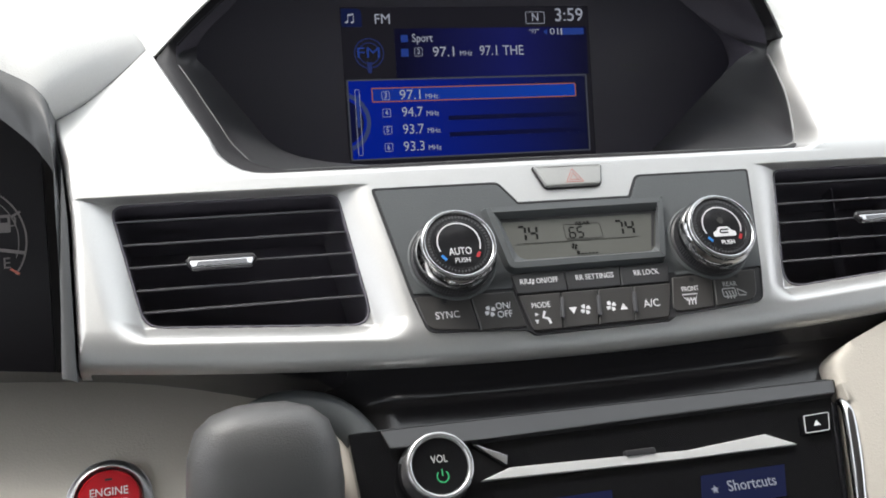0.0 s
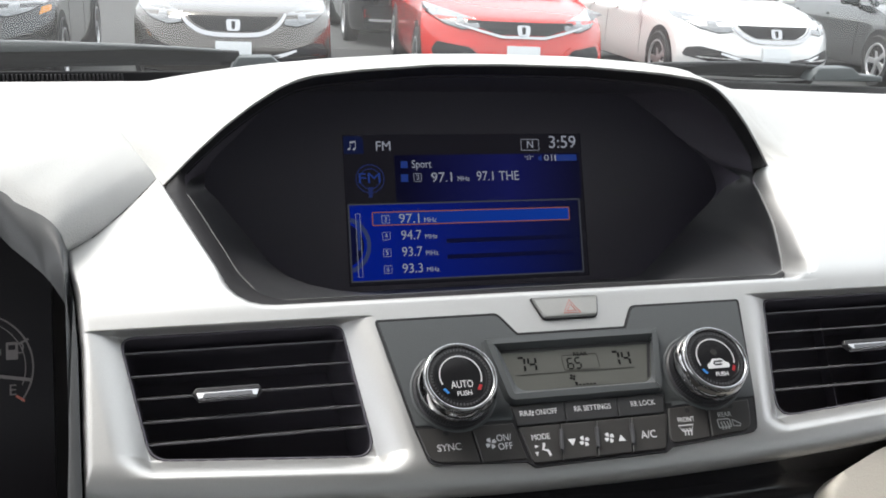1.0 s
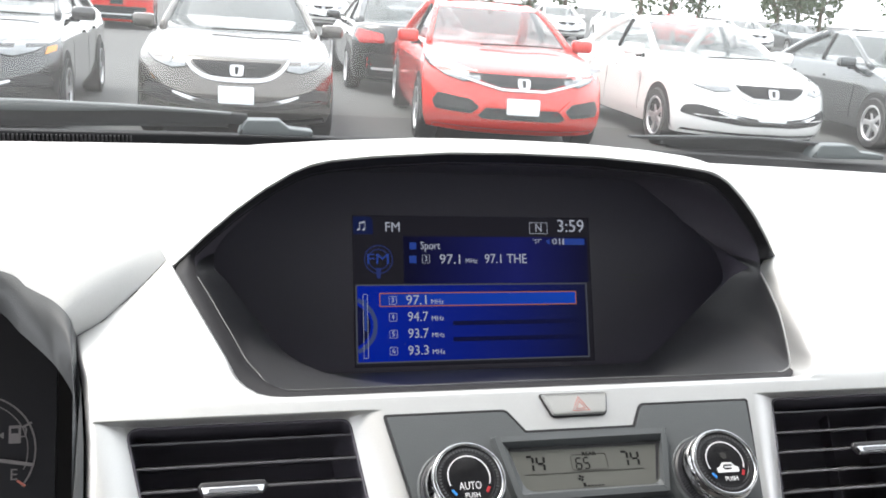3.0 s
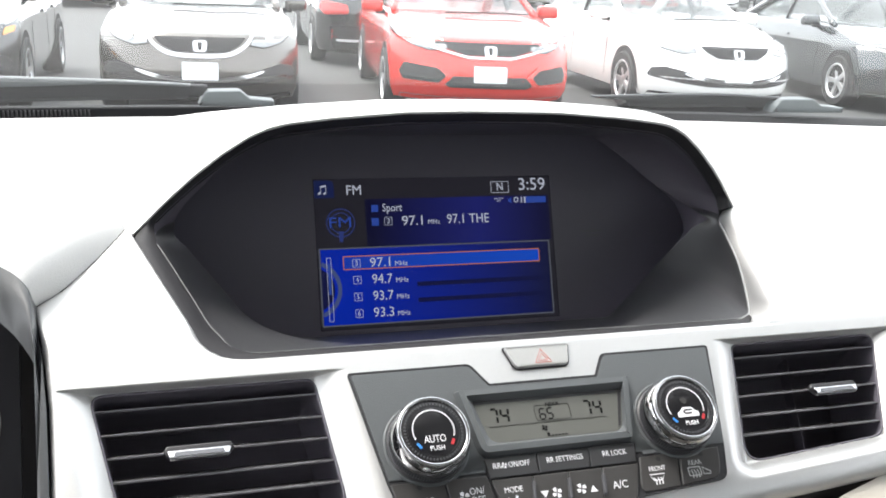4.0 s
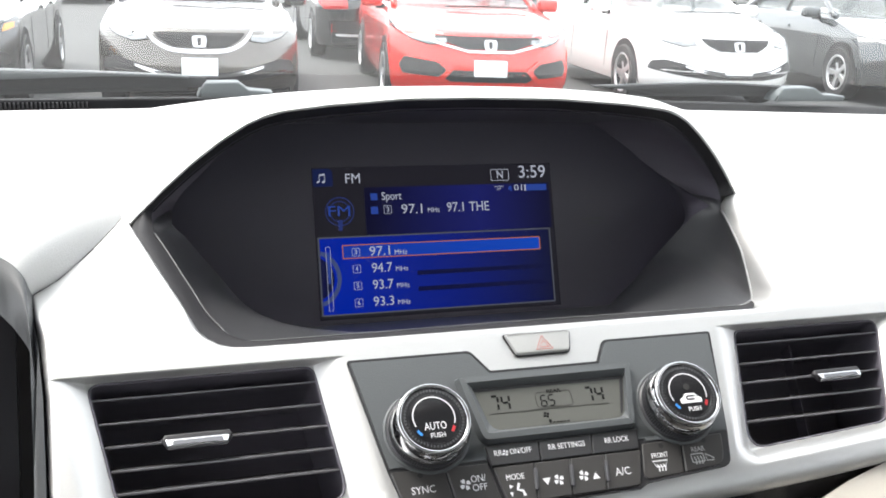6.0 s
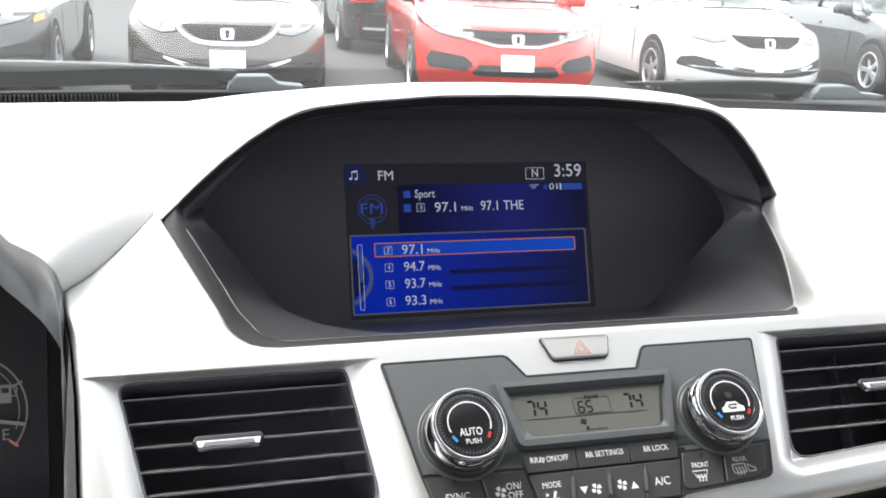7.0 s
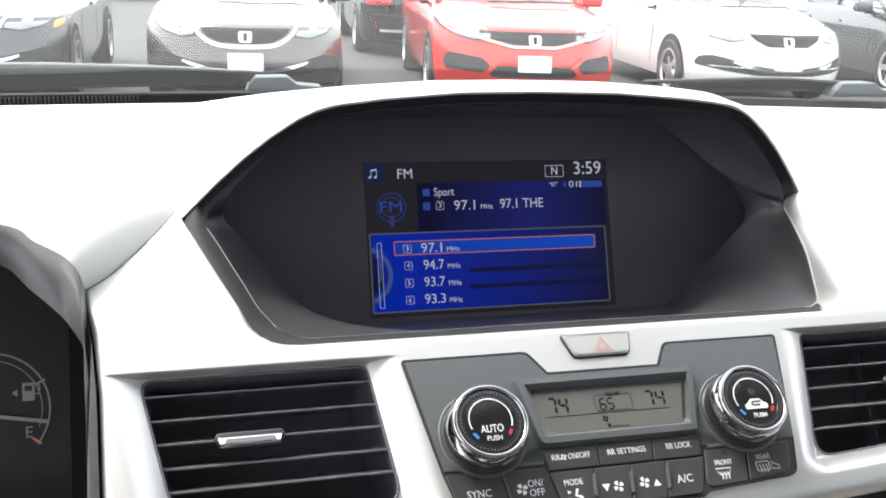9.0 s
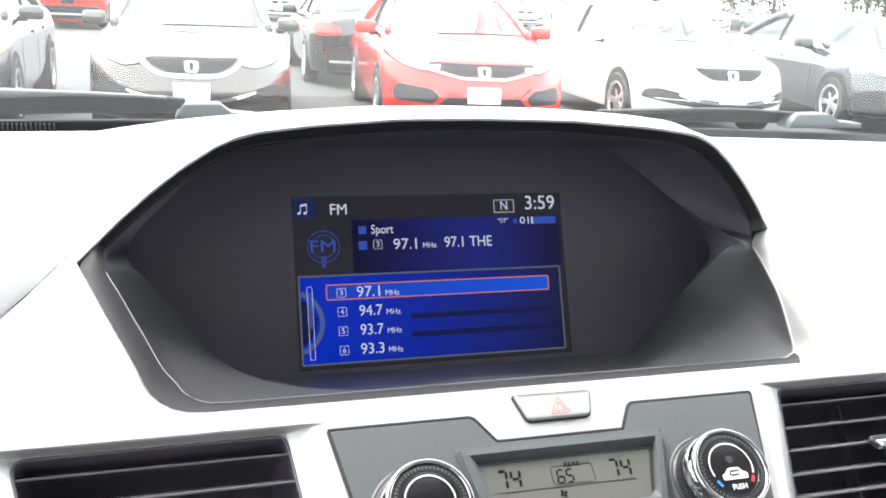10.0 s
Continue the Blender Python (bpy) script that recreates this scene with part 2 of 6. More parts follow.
def sdf(poly, X, Y):
    """Signed distance to a closed outline, negative inside."""
    d = np.full(X.shape, 1e9)
    inside = np.zeros(X.shape, bool)
    n = len(poly)
    for i in range(n):
        (x0, y0), (x1, y1) = poly[i], poly[(i + 1) % n]
        ex, ey = x1 - x0, y1 - y0
        L = ex * ex + ey * ey
        if L < 1e-16:
            continue
        t = np.clip(((X - x0) * ex + (Y - y0) * ey) / L, 0, 1)
        d = np.minimum(d, np.hypot(X - x0 - t * ex, Y - y0 - t * ey))
        if abs(ey) > 1e-12:
            c = ((y0 > Y) != (y1 > Y)) & (X < ex * (Y - y0) / ey + x0)
            inside ^= c
    return np.where(inside, -d, d)


def smooth01(x):
    x = np.clip(x, 0, 1)
    return x * x * (3 - 2 * x)


def spline(pts, n):
    """Points along a smooth curve through pts."""
    pts = [np.array(p, float) for p in pts]
    out = []
    m = len(pts)
    for k in range(n):
        s = k / (n - 1) * (m - 1)
        i = min(int(s), m - 2)
        t = s - i
        p0, p1, p2, p3 = pts[max(i - 1, 0)], pts[i], pts[i + 1], pts[min(i + 2, m - 1)]
        out.append(0.5 * (2 * p1 + (p2 - p0) * t + (2 * p0 - 5 * p1 + 4 * p2 - p3) * t * t + (3 * p1 - p0 - 3 * p2 + p3) * t ** 3))
    return out


# the sloping face of the dashboard: 50 degrees from upright below, flatter above
LEAN = radians(50)
FACE = Matrix.Translation((0, 0, 1.094)) @ Matrix.Rotation(radians(90) - LEAN, 4, "X")   # x across, y up the slope, z out of it
SCREEN_LEAN = radians(22.36)
SCREEN = Matrix.Translation((0, 0.21, 1.138)) @ Matrix.Rotation(radians(90) - SCREEN_LEAN, 4, "X")
_S = np.linspace(-0.12, 0.26, 761)
_ang = radians(50) + radians(23.4) * smooth01((_S - 0.030) / 0.02)
_y = np.concatenate([[0], np.cumsum(np.sin(_ang[:-1]) * np.diff(_S))])
_z = np.concatenate([[0], np.cumsum(np.cos(_ang[:-1]) * np.diff(_S))])
_y -= np.interp(0, _S, _y)
_z += 1.094 - np.interp(0, _S, _z)


def on_face(u, s, n=0.0):
    """Places on the bent face: across, along the slope, and out of it."""
    a = np.interp(s, _S, _ang)
    return u, np.interp(s, _S, _y) - n * np.cos(a), np.interp(s, _S, _z) + n * np.sin(a)

# ---------------------------------------------------------------- ground
ASPHALT = mat("worn_asphalt", (0.056, 0.057, 0.057), 0.85, var=0.22, var_scale=0.6, fine=0.25, fine_scale=60, bump=0.6, bump_scale=90)
bm = bmesh.new()
bmesh.ops.create_grid(bm, x_segments=8, y_segments=8, size=900)
GROUND = -0.09
ground = obj("ground", moved(bm, Matrix.Translation((0, 0, GROUND))), ASPHALT)
tagged(ground, "grey worn asphalt of a car park", "ground", kind="structure")


# ---------------------------------------------------------------- dashboard
dashboard = thing("dashboard", "light grey vinyl dashboard with hooded screen bay and silver trim", "dashboard")


def rim_height(x):
    """Height of the screen hood's front rim."""
    return np.interp(np.abs(x - np.where(x > 0, 0.0125, 0.008) * np.sin(np.clip(np.abs(x) / np.where(x > 0, 0.228, 0.212), 0, 1) * math.pi)), [0, 0.05, 0.10, 0.128, 0.138, 0.150, 0.165, 0.180, 0.195, 0.208, 0.218, 0.262],
                     [1.2260, 1.2252, 1.2215, 1.2180, 1.2155, 1.2095, 1.1985, 1.1850, 1.1690, 1.1535, 1.1415, 1.0900])


def rim_depth(x):
    return np.interp(np.abs(x), [0, 0.13, 0.208], [0.148, 0.148, 0.155])


def pad_height(x, y):
    """Top of the dashboard pad with the hood rising out of it."""
    flat, slope = 1.1500 - 0.010 * smooth01((y - 0.25) / 0.4), 1.1197 + 0.298 * (y - 0.0306) - 0.0035
    base = -0.006 * np.log(np.exp(-(flat - 1.15) / 0.006) + np.exp(-(slope - 1.15) / 0.006)) + 1.15
    xw = x / (1 + 1.3 * smooth01((y - 0.152) / 0.30))        # the hood widens as it sinks into the pad
    crown = rim_height(xw) + 0.0028 * np.sin(np.clip((y - 0.148) / 0.05, 0, 1) * math.pi / 2) - base
    crown = np.maximum(crown, 0)
    fall = 1 - smooth01((y - 0.165) / 0.33)
    return base + crown * fall


def far_edge(x):
    return 0.665 - 0.16 * x * x


rows = []
xs = np.concatenate([np.linspace(-0.80, -0.24, 30), np.linspace(-0.232, 0.232, 94), np.linspace(0.24, 0.95, 36)])
for k in range(64):
    w = k / 63
    row = []
    for x in xs:
        y0 = float(rim_depth(x)) if x < 0.214 else float(np.interp(x, [0.214, 0.232, 0.2426, 0.2615, 0.30, 0.36, 0.40, 0.95], [0.155, 0.138, 0.103, 0.067, 0.044, 0.030, 0.026, 0.022]))
        y = y0 + (far_edge(x) - y0) * w ** 1.25
        row.append((x, y, float(pad_height(x, y))))
    rows.append(row)
front_row = rows[0]
lip = [(x, y + 0.0008, z - 0.0016) for x, y, z in rows[0]]
back = [(x, y + 0.012, z - 0.035) for x, y, z in rows[-1]]
rows = [lip] + rows + [back]
part("top_pad", surface(rows), VINYL, dashboard, "light grey grained vinyl pad", smooth=True, sharp=50)
edge_u = [0.2300, 0.2426, 0.2531, 0.2615, 0.30, 0.36, 0.40]
edge_s = [0.1600, 0.1234, 0.0984, 0.0880, 0.064, 0.050, 0.045]
fill = []
for x, y, z in front_row:
    if 0.230 <= x <= 0.40:
        low = on_face(x, float(np.interp(x, edge_u, edge_s)) - 0.003, -0.0015)
        low = Vector([float(c) for c in low])
        fill.append([tuple(low.lerp(Vector((x, y + 0.004, z - 0.0015)), w)) for w in (0, 0.5, 1)])
part("pad_front", surface(fill), VINYL, dashboard, "light grey vinyl strip behind the trim", smooth=True)

# silver trim panel across the face, with scooped vent surrounds
def mirror(p):
    return [(-x, y) for x, y in p][::-1]


HVAC = rounded([(-0.107, 0.0221), (-0.0403, 0.0221), (-0.0314, 0.0094), (0.0314, 0.0094), (0.0385, 0.0221), (0.107, 0.0221),
                (0.0945, -0.0386), (0.0895, -0.0568), (0.039, -0.0604), (0.0345, -0.0628), (-0.0375, -0.0636), (-0.0415, -0.0606),
                (-0.0905, -0.0574), (-0.0955, -0.0386)],
               [0.0015, 0.005, 0.0015, 0.0015, 0.005, 0.0015, 0.02, 0.006, 0.002, 0.002, 0.002, 0.002, 0.006, 0.02])
HAZARD = rounded([(-0.0200, 0.0306), (0.0208, 0.0304), (0.0175, 0.0165), (-0.0149, 0.0164)], [0.0015, 0.0015, 0.004, 0.004])
VENT_L = [(0.1235, 0.0246), (0.2344, 0.0246), (0.2205, -0.0384), (0.1133, -0.0468)]      # openings, by distance from the middle
VENT_R = [(0.1284, 0.0249), (0.2322, 0.0247), (0.2115, -0.0396), (0.1130, -0.0464)]
VENT_RADII = [0.006, 0.006, 0.012, 0.010]


def vent_depth(s):
    """How far the vents lie behind the face: they stand more upright than the panel."""
    return 0.0068 + 0.0055 * np.clip((0.024 - s) / 0.068, 0, 1)


wing = [(0.1560, 0.0375), (0.1635, 0.0382), (0.1695, 0.0404), (0.1748, 0.0449), (0.1783, 0.0507), (0.181, 0.0567), (0.1941, 0.0975), (0.2052, 0.1330), (0.2142, 0.1612), (0.2200, 0.1685), (0.2320, 0.1590),
        (0.2426, 0.1234), (0.2531, 0.0984), (0.2615, 0.0880)]
right_end = [(0.30, 0.064), (0.36, 0.050), (0.40, 0.045), (0.40, -0.050)]
lower = [(u, -0.0732 + 0.24 * u * u) for u in np.linspace(0.36, -0.247, 40)]
left_end = [(-0.2483, -0.0585), (-0.2514, 0.0160), (-0.2543, 0.0456)]
# on the passenger's side the trim rolls into the bay: shoulder on the face, seam deep in the bay
shoulder = [(float(p[0]), float(p[1])) for p in spline([(0.1500, 0.0375), (0.1590, 0.0376), (0.1680, 0.0392), (0.1725, 0.0460), (0.1745, 0.0560), (0.1810, 0.0750), (0.1880, 0.0930), (0.1930, 0.1130), (0.1980, 0.1350), (0.2040, 0.1590), (0.2130, 0.1674)], 71)]
OUTLINE = shoulder + [(0.2200, 0.1690)] + wing[10:] + right_end + lower + left_end + mirror(wing[:9] + [(0.2162, 0.1636), (0.2255, 0.1440), (0.2350, 0.1255), (0.2489, 0.1020), (0.2615, 0.0880)])

STEP = 0.00075
us = np.arange(-0.266, 0.40, STEP)
ss = np.concatenate([np.arange(-0.082, 0.0235, STEP), np.arange(0.0235, 0.0280, STEP / 3), np.arange(0.0280, 0.176, STEP)])
U, S = np.meshgrid(us, ss)
d_out = sdf(OUTLINE, U, S)
AU = np.abs(U)
d_vent = np.where(U < 0, sdf(rounded(VENT_L, VENT_RADII), AU, S), sdf(rounded(VENT_R, VENT_RADII), AU, S))
d_hvac, d_haz = sdf(HVAC, U, S), sdf(HAZARD, U, S)
R0 = 0.005
RW = R0 - 0.003 * smooth01((S - 0.05) / 0.02)
rolled = np.where((S > 0.034) & (U < 0.216), smooth01((U - 0.149) / 0.010), 0.0)      # no edge of its own along the shoulder
q = np.clip((d_out + RW) / RW, 0, 1)
n = np.where(d_out > -RW, -RW * (1 - np.sqrt(np.maximum(1 - q * q, 0))), 0.0) * (1 - rolled)
d_low = (-0.0732 + 0.24 * U * U) - S                         # the lower edge rolls under more broadly
q = np.clip((d_low + 0.018) / 0.018, 0, 1)
n = np.minimum(n, -0.010 * (1 - np.sqrt(np.maximum(1 - q * q, 0))))
n = np.where((d_out > STEP / 2) & ((S > -0.03) | (U < -0.244)), n - 0.008 * (1 - rolled) * smooth01((d_out - STEP / 2) / STEP), n)


def beside(V):
    """Distance outside a vent's ends and below its foot."""
    (a, b), (c, d), (p, q), (r, s) = V
    inner = (a + (r - a) * (b - S) / (b - s)) - AU
    outer = AU - (c + (p - c) * (d - S) / (d - q))
    return np.maximum(np.maximum(inner, outer), 0), np.maximum(s + (q - s) * (AU - r) / (p - r) - S, 0)


(lat_l, under_l), (lat_r, under_r) = beside(VENT_L), beside(VENT_R)
lat, under = np.where(U < 0, lat_l, lat_r), np.where(U < 0, under_l, under_r)
CREASE = 0.0260
drop = np.clip((CREASE - S) / 0.0009, 0, 1)                  # crisp brow above the vent
foot = np.clip(1 - under / 0.0125, 0, 1) ** 1.5              # lip below it, steepest at the vent
carve = vent_depth(S) * drop * np.clip(1 - lat / 0.0165, 0, 1) ** 1.7 * foot
n = n - carve
n = n - 0.004 * smooth01((-0.002 - d_hvac) / 0.004) - 0.003 * smooth01((-0.002 - d_haz) / 0.003)
keep = (d_out < np.where((S < -0.03) & (U > -0.244), STEP * 1.05, 0.0026)) & (d_vent > -STEP * 1.05) & (d_hvac > -0.008)
gs, gu = np.gradient(d_out, ss, us)
push = np.where(d_out > -STEP / 2, d_out, 0)
U, S = U - push * gu, S - push * gs          # edges drop straight down along the outline
gs, gu = np.gradient(d_vent, ss, us)
push = np.where(d_vent < STEP / 2, d_vent, 0)
U, S = U - push * gu, S - push * gs
FX, FY, FZ = on_face(U, S, n)
idx = -np.ones(U.shape, int)
kv = np.zeros(U.shape, bool)
quad = keep[:-1, :-1] & keep[1:, :-1] & keep[:-1, 1:] & keep[1:, 1:]
for di in (0, 1):
    for dj in (0, 1):
        kv[di:kv.shape[0] - 1 + di, dj:kv.shape[1] - 1 + dj] |= quad
idx[kv] = np.arange(kv.sum())
verts = np.stack([FX[kv], FY[kv], FZ[kv]], 1)
qi, qj = np.nonzero(quad)
faces = np.stack([idx[qi, qj], idx[qi, qj + 1], idx[qi + 1, qj + 1], idx[qi + 1, qj]], 1)
me = bpy.data.meshes.new("trim_panel")
me.from_pydata(verts.tolist(), [], faces.tolist())
me.materials.append(SILVER)
me.polygons.foreach_set("use_smooth", [True] * len(me.polygons))
trim_panel = new("trim_panel", me)
trim_panel.parent = dashboard
tagged(trim_panel, "satin silver trim panel")
SEAM = [tuple(float(c) for c in p) for p in spline([(0.1500, 0.0490, 1.1100), (0.1575, 0.0514, 1.1100), (0.1637, 0.0569, 1.1106), (0.1676, 0.0634, 1.1127), (0.1727, 0.0752, 1.1180), (0.1782, 0.0895, 1.1248), (0.1823, 0.1022, 1.1307),
                                                    (0.1870, 0.1200, 1.1373), (0.1912, 0.1340, 1.1415), (0.1955, 0.1495, 1.1463), (0.2040, 0.1590, 1.1505)], 71)]
rows = []
for w in np.linspace(0, 1, 15):
    row = []
    for k, (p, (u, s)) in enumerate(zip(SEAM, shoulder)):
        level = -R0 * (1 - float(smooth01((u - 0.149) / 0.010)))
        a, c = Vector(p), Vector([float(v) for v in on_face(u, s, level)])
        end = Vector([float(v) for v in on_face(u - 0.0080 * min(1, k / 14) * (1 - 0.6 * k / 70), s, level)])
        row.append(tuple(a * (1 - w) ** 2 + end * (2 * w * (1 - w)) + c * w * w))
    rows.append(row)
part("bay_return", surface(rows), SILVER, dashboard, "silver edge rolling into the screen bay", smooth=True)
part("trim_bead", tube([(x - 0.0004, y, z) for x, y, z in SEAM[:62]], 0.0007, 10), PIPING, dashboard, "fine light edge along the bay", smooth=True)

# screen bay: walls running from the opening back to the display glass
side_pts = [(float(p[0]), float(p[1])) for p in spline([(0.155, 0.0375, 0), (0.1685, 0.0405, 0), (0.176, 0.0462, 0), (0.181, 0.0567, 0), (0.1941, 0.0975, 0), (0.2052, 0.1330, 0), (0.2098, 0.1480, 0)], 32)]
front_loop = [(u, 0.0375) for u in np.linspace(-0.150, 0.150, 24)] + side_pts
F3 = [Vector(on_face(u * 1.014, s - 0.001, -0.0035)) for u, s in front_loop]
F3 += [Vector((x, float(rim_depth(x)) + 0.0006, float(rim_height(x)) - 0.0014)) for x in list(np.linspace(0.2125, 0.134, 10)) + list(np.linspace(0.12, -0.12, 17)) + list(np.linspace(-0.134, -0.2125, 10))]
F3 += [Vector(on_face(-u * 1.014, s - 0.001, -0.0035)) for u, s in side_pts[::-1]]
B2 = rounded([(-0.134, -0.082), (0.134, -0.082), (0.205, -0.016), (0.196, 0.006), (0.169, 0.031), (0.128, 0.062), (-0.128, 0.062), (-0.169, 0.031), (-0.196, 0.006), (-0.205, -0.016)],
             [0.004, 0.004, 0.008, 0.008, 0.01, 0.03, 0.03, 0.01, 0.008, 0.008])
B3 = [SCREEN @ Vector((x, y, 0)) for x, y in B2]


def by_angle(loop, c, angles):
    out = []
    m = len(loop)
    for a in angles:
        dx, dz = math.cos(a), math.sin(a)
        best = None
        for i in range(m):
            p, q = loop[i], loop[(i + 1) % m]
            px, pz, qx, qz = p.x - c[0], p.z - c[1], q.x - c[0], q.z - c[1]
            den = dx * (qz - pz) - dz * (qx - px)
            if abs(den) < 1e-12:
                continue
            t = (px * (qz - pz) - pz * (qx - px)) / den
            s = (px * dz - pz * dx) / den
            if t > 0 and -1e-6 <= s <= 1 + 1e-6 and (best is None or t > best[0]):
                best = (t, p.lerp(q, min(max(s, 0), 1)))
        out.append(best[1])
    return out


NA = 480
angs = [2 * math.pi * k / NA for k in range(NA)]
side_seam = spline([(0.1500, 0.0490, 1.1100), (0.1575, 0.0515, 1.1100), (0.1640, 0.0580, 1.1108), (0.1685, 0.0670, 1.1140), (0.1740, 0.0754, 1.1180), (0.1805, 0.0918, 1.1258), (0.1860, 0.1055, 1.1320), (0.1915, 0.1196, 1.1386), (0.1994, 0.1381, 1.1473)], 40)
G3 = [Vector((x, 0.0490, 1.1100)) for x in np.linspace(-0.146, 0.146, 24)] + [Vector(p) for p in SEAM[:66]]
G3 += [Vector((x, float(rim_depth(x)) + 0.009, float(rim_height(x)) - 0.008)) for x in list(np.linspace(0.200, 0.130, 9)) + list(np.linspace(0.118, -0.118, 17)) + list(np.linspace(-0.130, -0.200, 9))]
G3 += [Vector((-p[0], p[1], p[2])) for p in side_seam[::-1]]
# ridge where the side walls break towards the glass
ridge = [SCREEN @ Vector(p) for p in ((0.130, -0.0790, 0.004), (0.146, -0.0610, 0.015), (0.160, -0.0435, 0.0266), (0.172, -0.0295, 0.037), (0.181, -0.0187, 0.0455))]
ridge += [Vector((0.1885, 0.1520, 1.1474))]
ridge += [SCREEN @ Vector(p) for p in ((0.1870, 0.0022, 0.026), (0.178, 0.0150, 0.014), (0.166, 0.0270, 0.007), (0.148, 0.046, 0.004), (0.126, 0.060, 0.003))]
E3 = [SCREEN @ Vector((x, -0.0805, 0.003)) for x in np.linspace(-0.125, 0.125, 12)] + ridge
E3 += [SCREEN @ Vector((x, 0.0612, 0.002)) for x in np.linspace(0.10, -0.10, 9)] + [Vector((-p.x, p.y, p.z)) for p in ridge[::-1]]
FA, GA, EA, BA = (by_angle(loop, (0, 1.147), angs) for loop in (F3, G3, E3, B3))
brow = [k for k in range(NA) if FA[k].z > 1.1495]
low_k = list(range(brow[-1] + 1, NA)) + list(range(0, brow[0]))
# lower bay gets the dark tone, shaded upper hood the lifted one
for nm, ks, m in (("bay_lining", [brow[-1]] + low_k + [brow[0]], LINING), ("hood_lining", brow, HOODLIFT)):
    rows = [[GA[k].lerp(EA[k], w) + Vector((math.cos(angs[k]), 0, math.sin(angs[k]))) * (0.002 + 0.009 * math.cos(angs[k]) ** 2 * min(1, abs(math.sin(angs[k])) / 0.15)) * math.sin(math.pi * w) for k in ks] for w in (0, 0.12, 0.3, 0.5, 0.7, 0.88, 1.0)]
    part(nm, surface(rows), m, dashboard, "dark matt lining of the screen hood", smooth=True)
part("inner_lining", surface([[a.lerp(b, w) for a, b in zip(EA, BA)] for w in (0, 0.5, 1.0)], close=True), INNERLIFT, dashboard, smooth=True)
hub = Vector((0, 0.15, 1.147))
rows = [[FA[k], FA[k] + (FA[k] - hub).normalized() * 0.008 + Vector((0, 0.003, -0.001))] for k in range(NA) if 1.135 < FA[k].z < 1.149 and FA[k].x < 0]
part("rim_filler", surface(rows), VINYL, dashboard, "light grey vinyl at the hood's foot", smooth=True)


def roll(ks):
    out = []
    for w in np.linspace(0, 1, 6):
        out.append([FA[k].lerp(GA[k], w) + Vector((0, -0.003, 0.002)) * math.sin(math.pi * w) for k in ks])
    return out


part("hood_edge", surface(roll(range(brow[0] + 1, brow[-1] + 2))), BAYGREY, dashboard, smooth=True)
# mirrored silver roll on the left, its shade painted as dark grey
part("bay_edge", surface(roll([k for k in low_k if FA[k].x <= 0.1515])), BAYGREY, dashboard, "dark grey edge of the screen bay, shade put into its colour", smooth=True)
part("brow_seam", tube([GA[k] + Vector((0, -0.0004, -0.0012)) for k in brow[2:-2]], 0.0005, 6), BLACK, dashboard, "thin dark seam along the hood")
c = Vector((0, 0.10, 1.16))
part("seam", tube([GA[k] + (c - GA[k]).normalized() * 0.0008 for k in low_k if FA[k].x < 0.15], 0.0003, 6), PIPING, dashboard, "thin light seam line")

# display: dark glass across the bay, lit picture in its middle
display = thing("display_screen", "wide dark dashboard display lit with a blue radio list", "display")
bm = slab(B2, -0.008, 0.0006)
part("glass", moved(bm, SCREEN), SCREENGLASS, display, "dark smoked cover glass")
SC = SCREEN @ Matrix.Translation((-0.0012, -0.0236, 0.0))
bm = slab([(-0.0905, -0.0536), (0.0905, -0.0536), (0.0905, 0.0536), (-0.0905, 0.0536)], 0.0007, 0.0009)
part("backlight", moved(bm, SC), S_BACK, display, "faintly lit dark picture area")


def on_screen(name, pts, z, material, parent=display, label=""):
    b = slab(pts, z - 0.0001, z)
    ob = part(name, b, material, parent, label)
    ob.matrix_basis = SCREEN
    return ob


def rect(x0, y0, x1, y1):
    return [(x0, y0), (x1, y0), (x1, y1), (x0, y1)]


def frame_line(name, x0, y0, x1, y1, w, z, material, parent=display, r=0.0005):
    b = strip(rounded(rect(x0, y0, x1, y1), r, 3), w, z - 0.0001, z, closed=True)
    ob = part(name, b, material, parent)
    ob.matrix_basis = SCREEN
    return ob


def screen_text(text, h, x0, x1, y, material=S_TEXT, z=0.0016, bold=0.0, parent=display):
    return lettering(text, h, material, parent, SCREEN @ Matrix.Translation(((x0 + x1) / 2, y, z)), width=x1 - x0, bold=bold, lift=0.0002)


on_screen("title_glow", rect(-0.055, -0.0190, 0.0300, 0.0150), 0.0011, S_TITLE)
on_screen("title_glow", rect(0.0300, -0.0190, 0.0870, 0.0150), 0.0011, S_TITLE_END)
on_screen("list_panel", rect(-0.0890, -0.0738, 0.0838, -0.0200), 0.0011, S_LIST)
frame_line("list_frame", -0.0898, -0.0740, 0.0846, -0.0197, 0.0011, 0.0014, S_FRAME)
for y in (-0.0475, -0.0590):
    on_screen("row_shade", rect(-0.020, y - 0.0016, 0.078, y + 0.0016), 0.0013, S_BAND)
on_screen("highlight", rect(-0.0729, -0.0346, 0.0757, -0.0258), 0.0014, S_HILITE)
frame_line("highlight_frame", -0.0731, -0.0348, 0.0759, -0.0256, 0.0007, 0.0016, S_ORANGE)
for k, (num, mhz) in enumerate((("3", "97.1"), ("4", "94.7"), ("5", "93.7"), ("6", "93.3"))):
    y = -0.0307 - 0.01185 * k
    frame_line("preset_box", -0.0665, y - 0.0027, -0.0611, y + 0.0027, 0.0003, 0.0016, S_TEXT)
    screen_text(num, 0.0034, -0.0648, -0.0629, y)
    screen_text(mhz, 0.0066, -0.0532, -0.0384, y - 0.0001)
    screen_text("MHz", 0.0034, -0.0358, -0.0267, y - 0.0014)
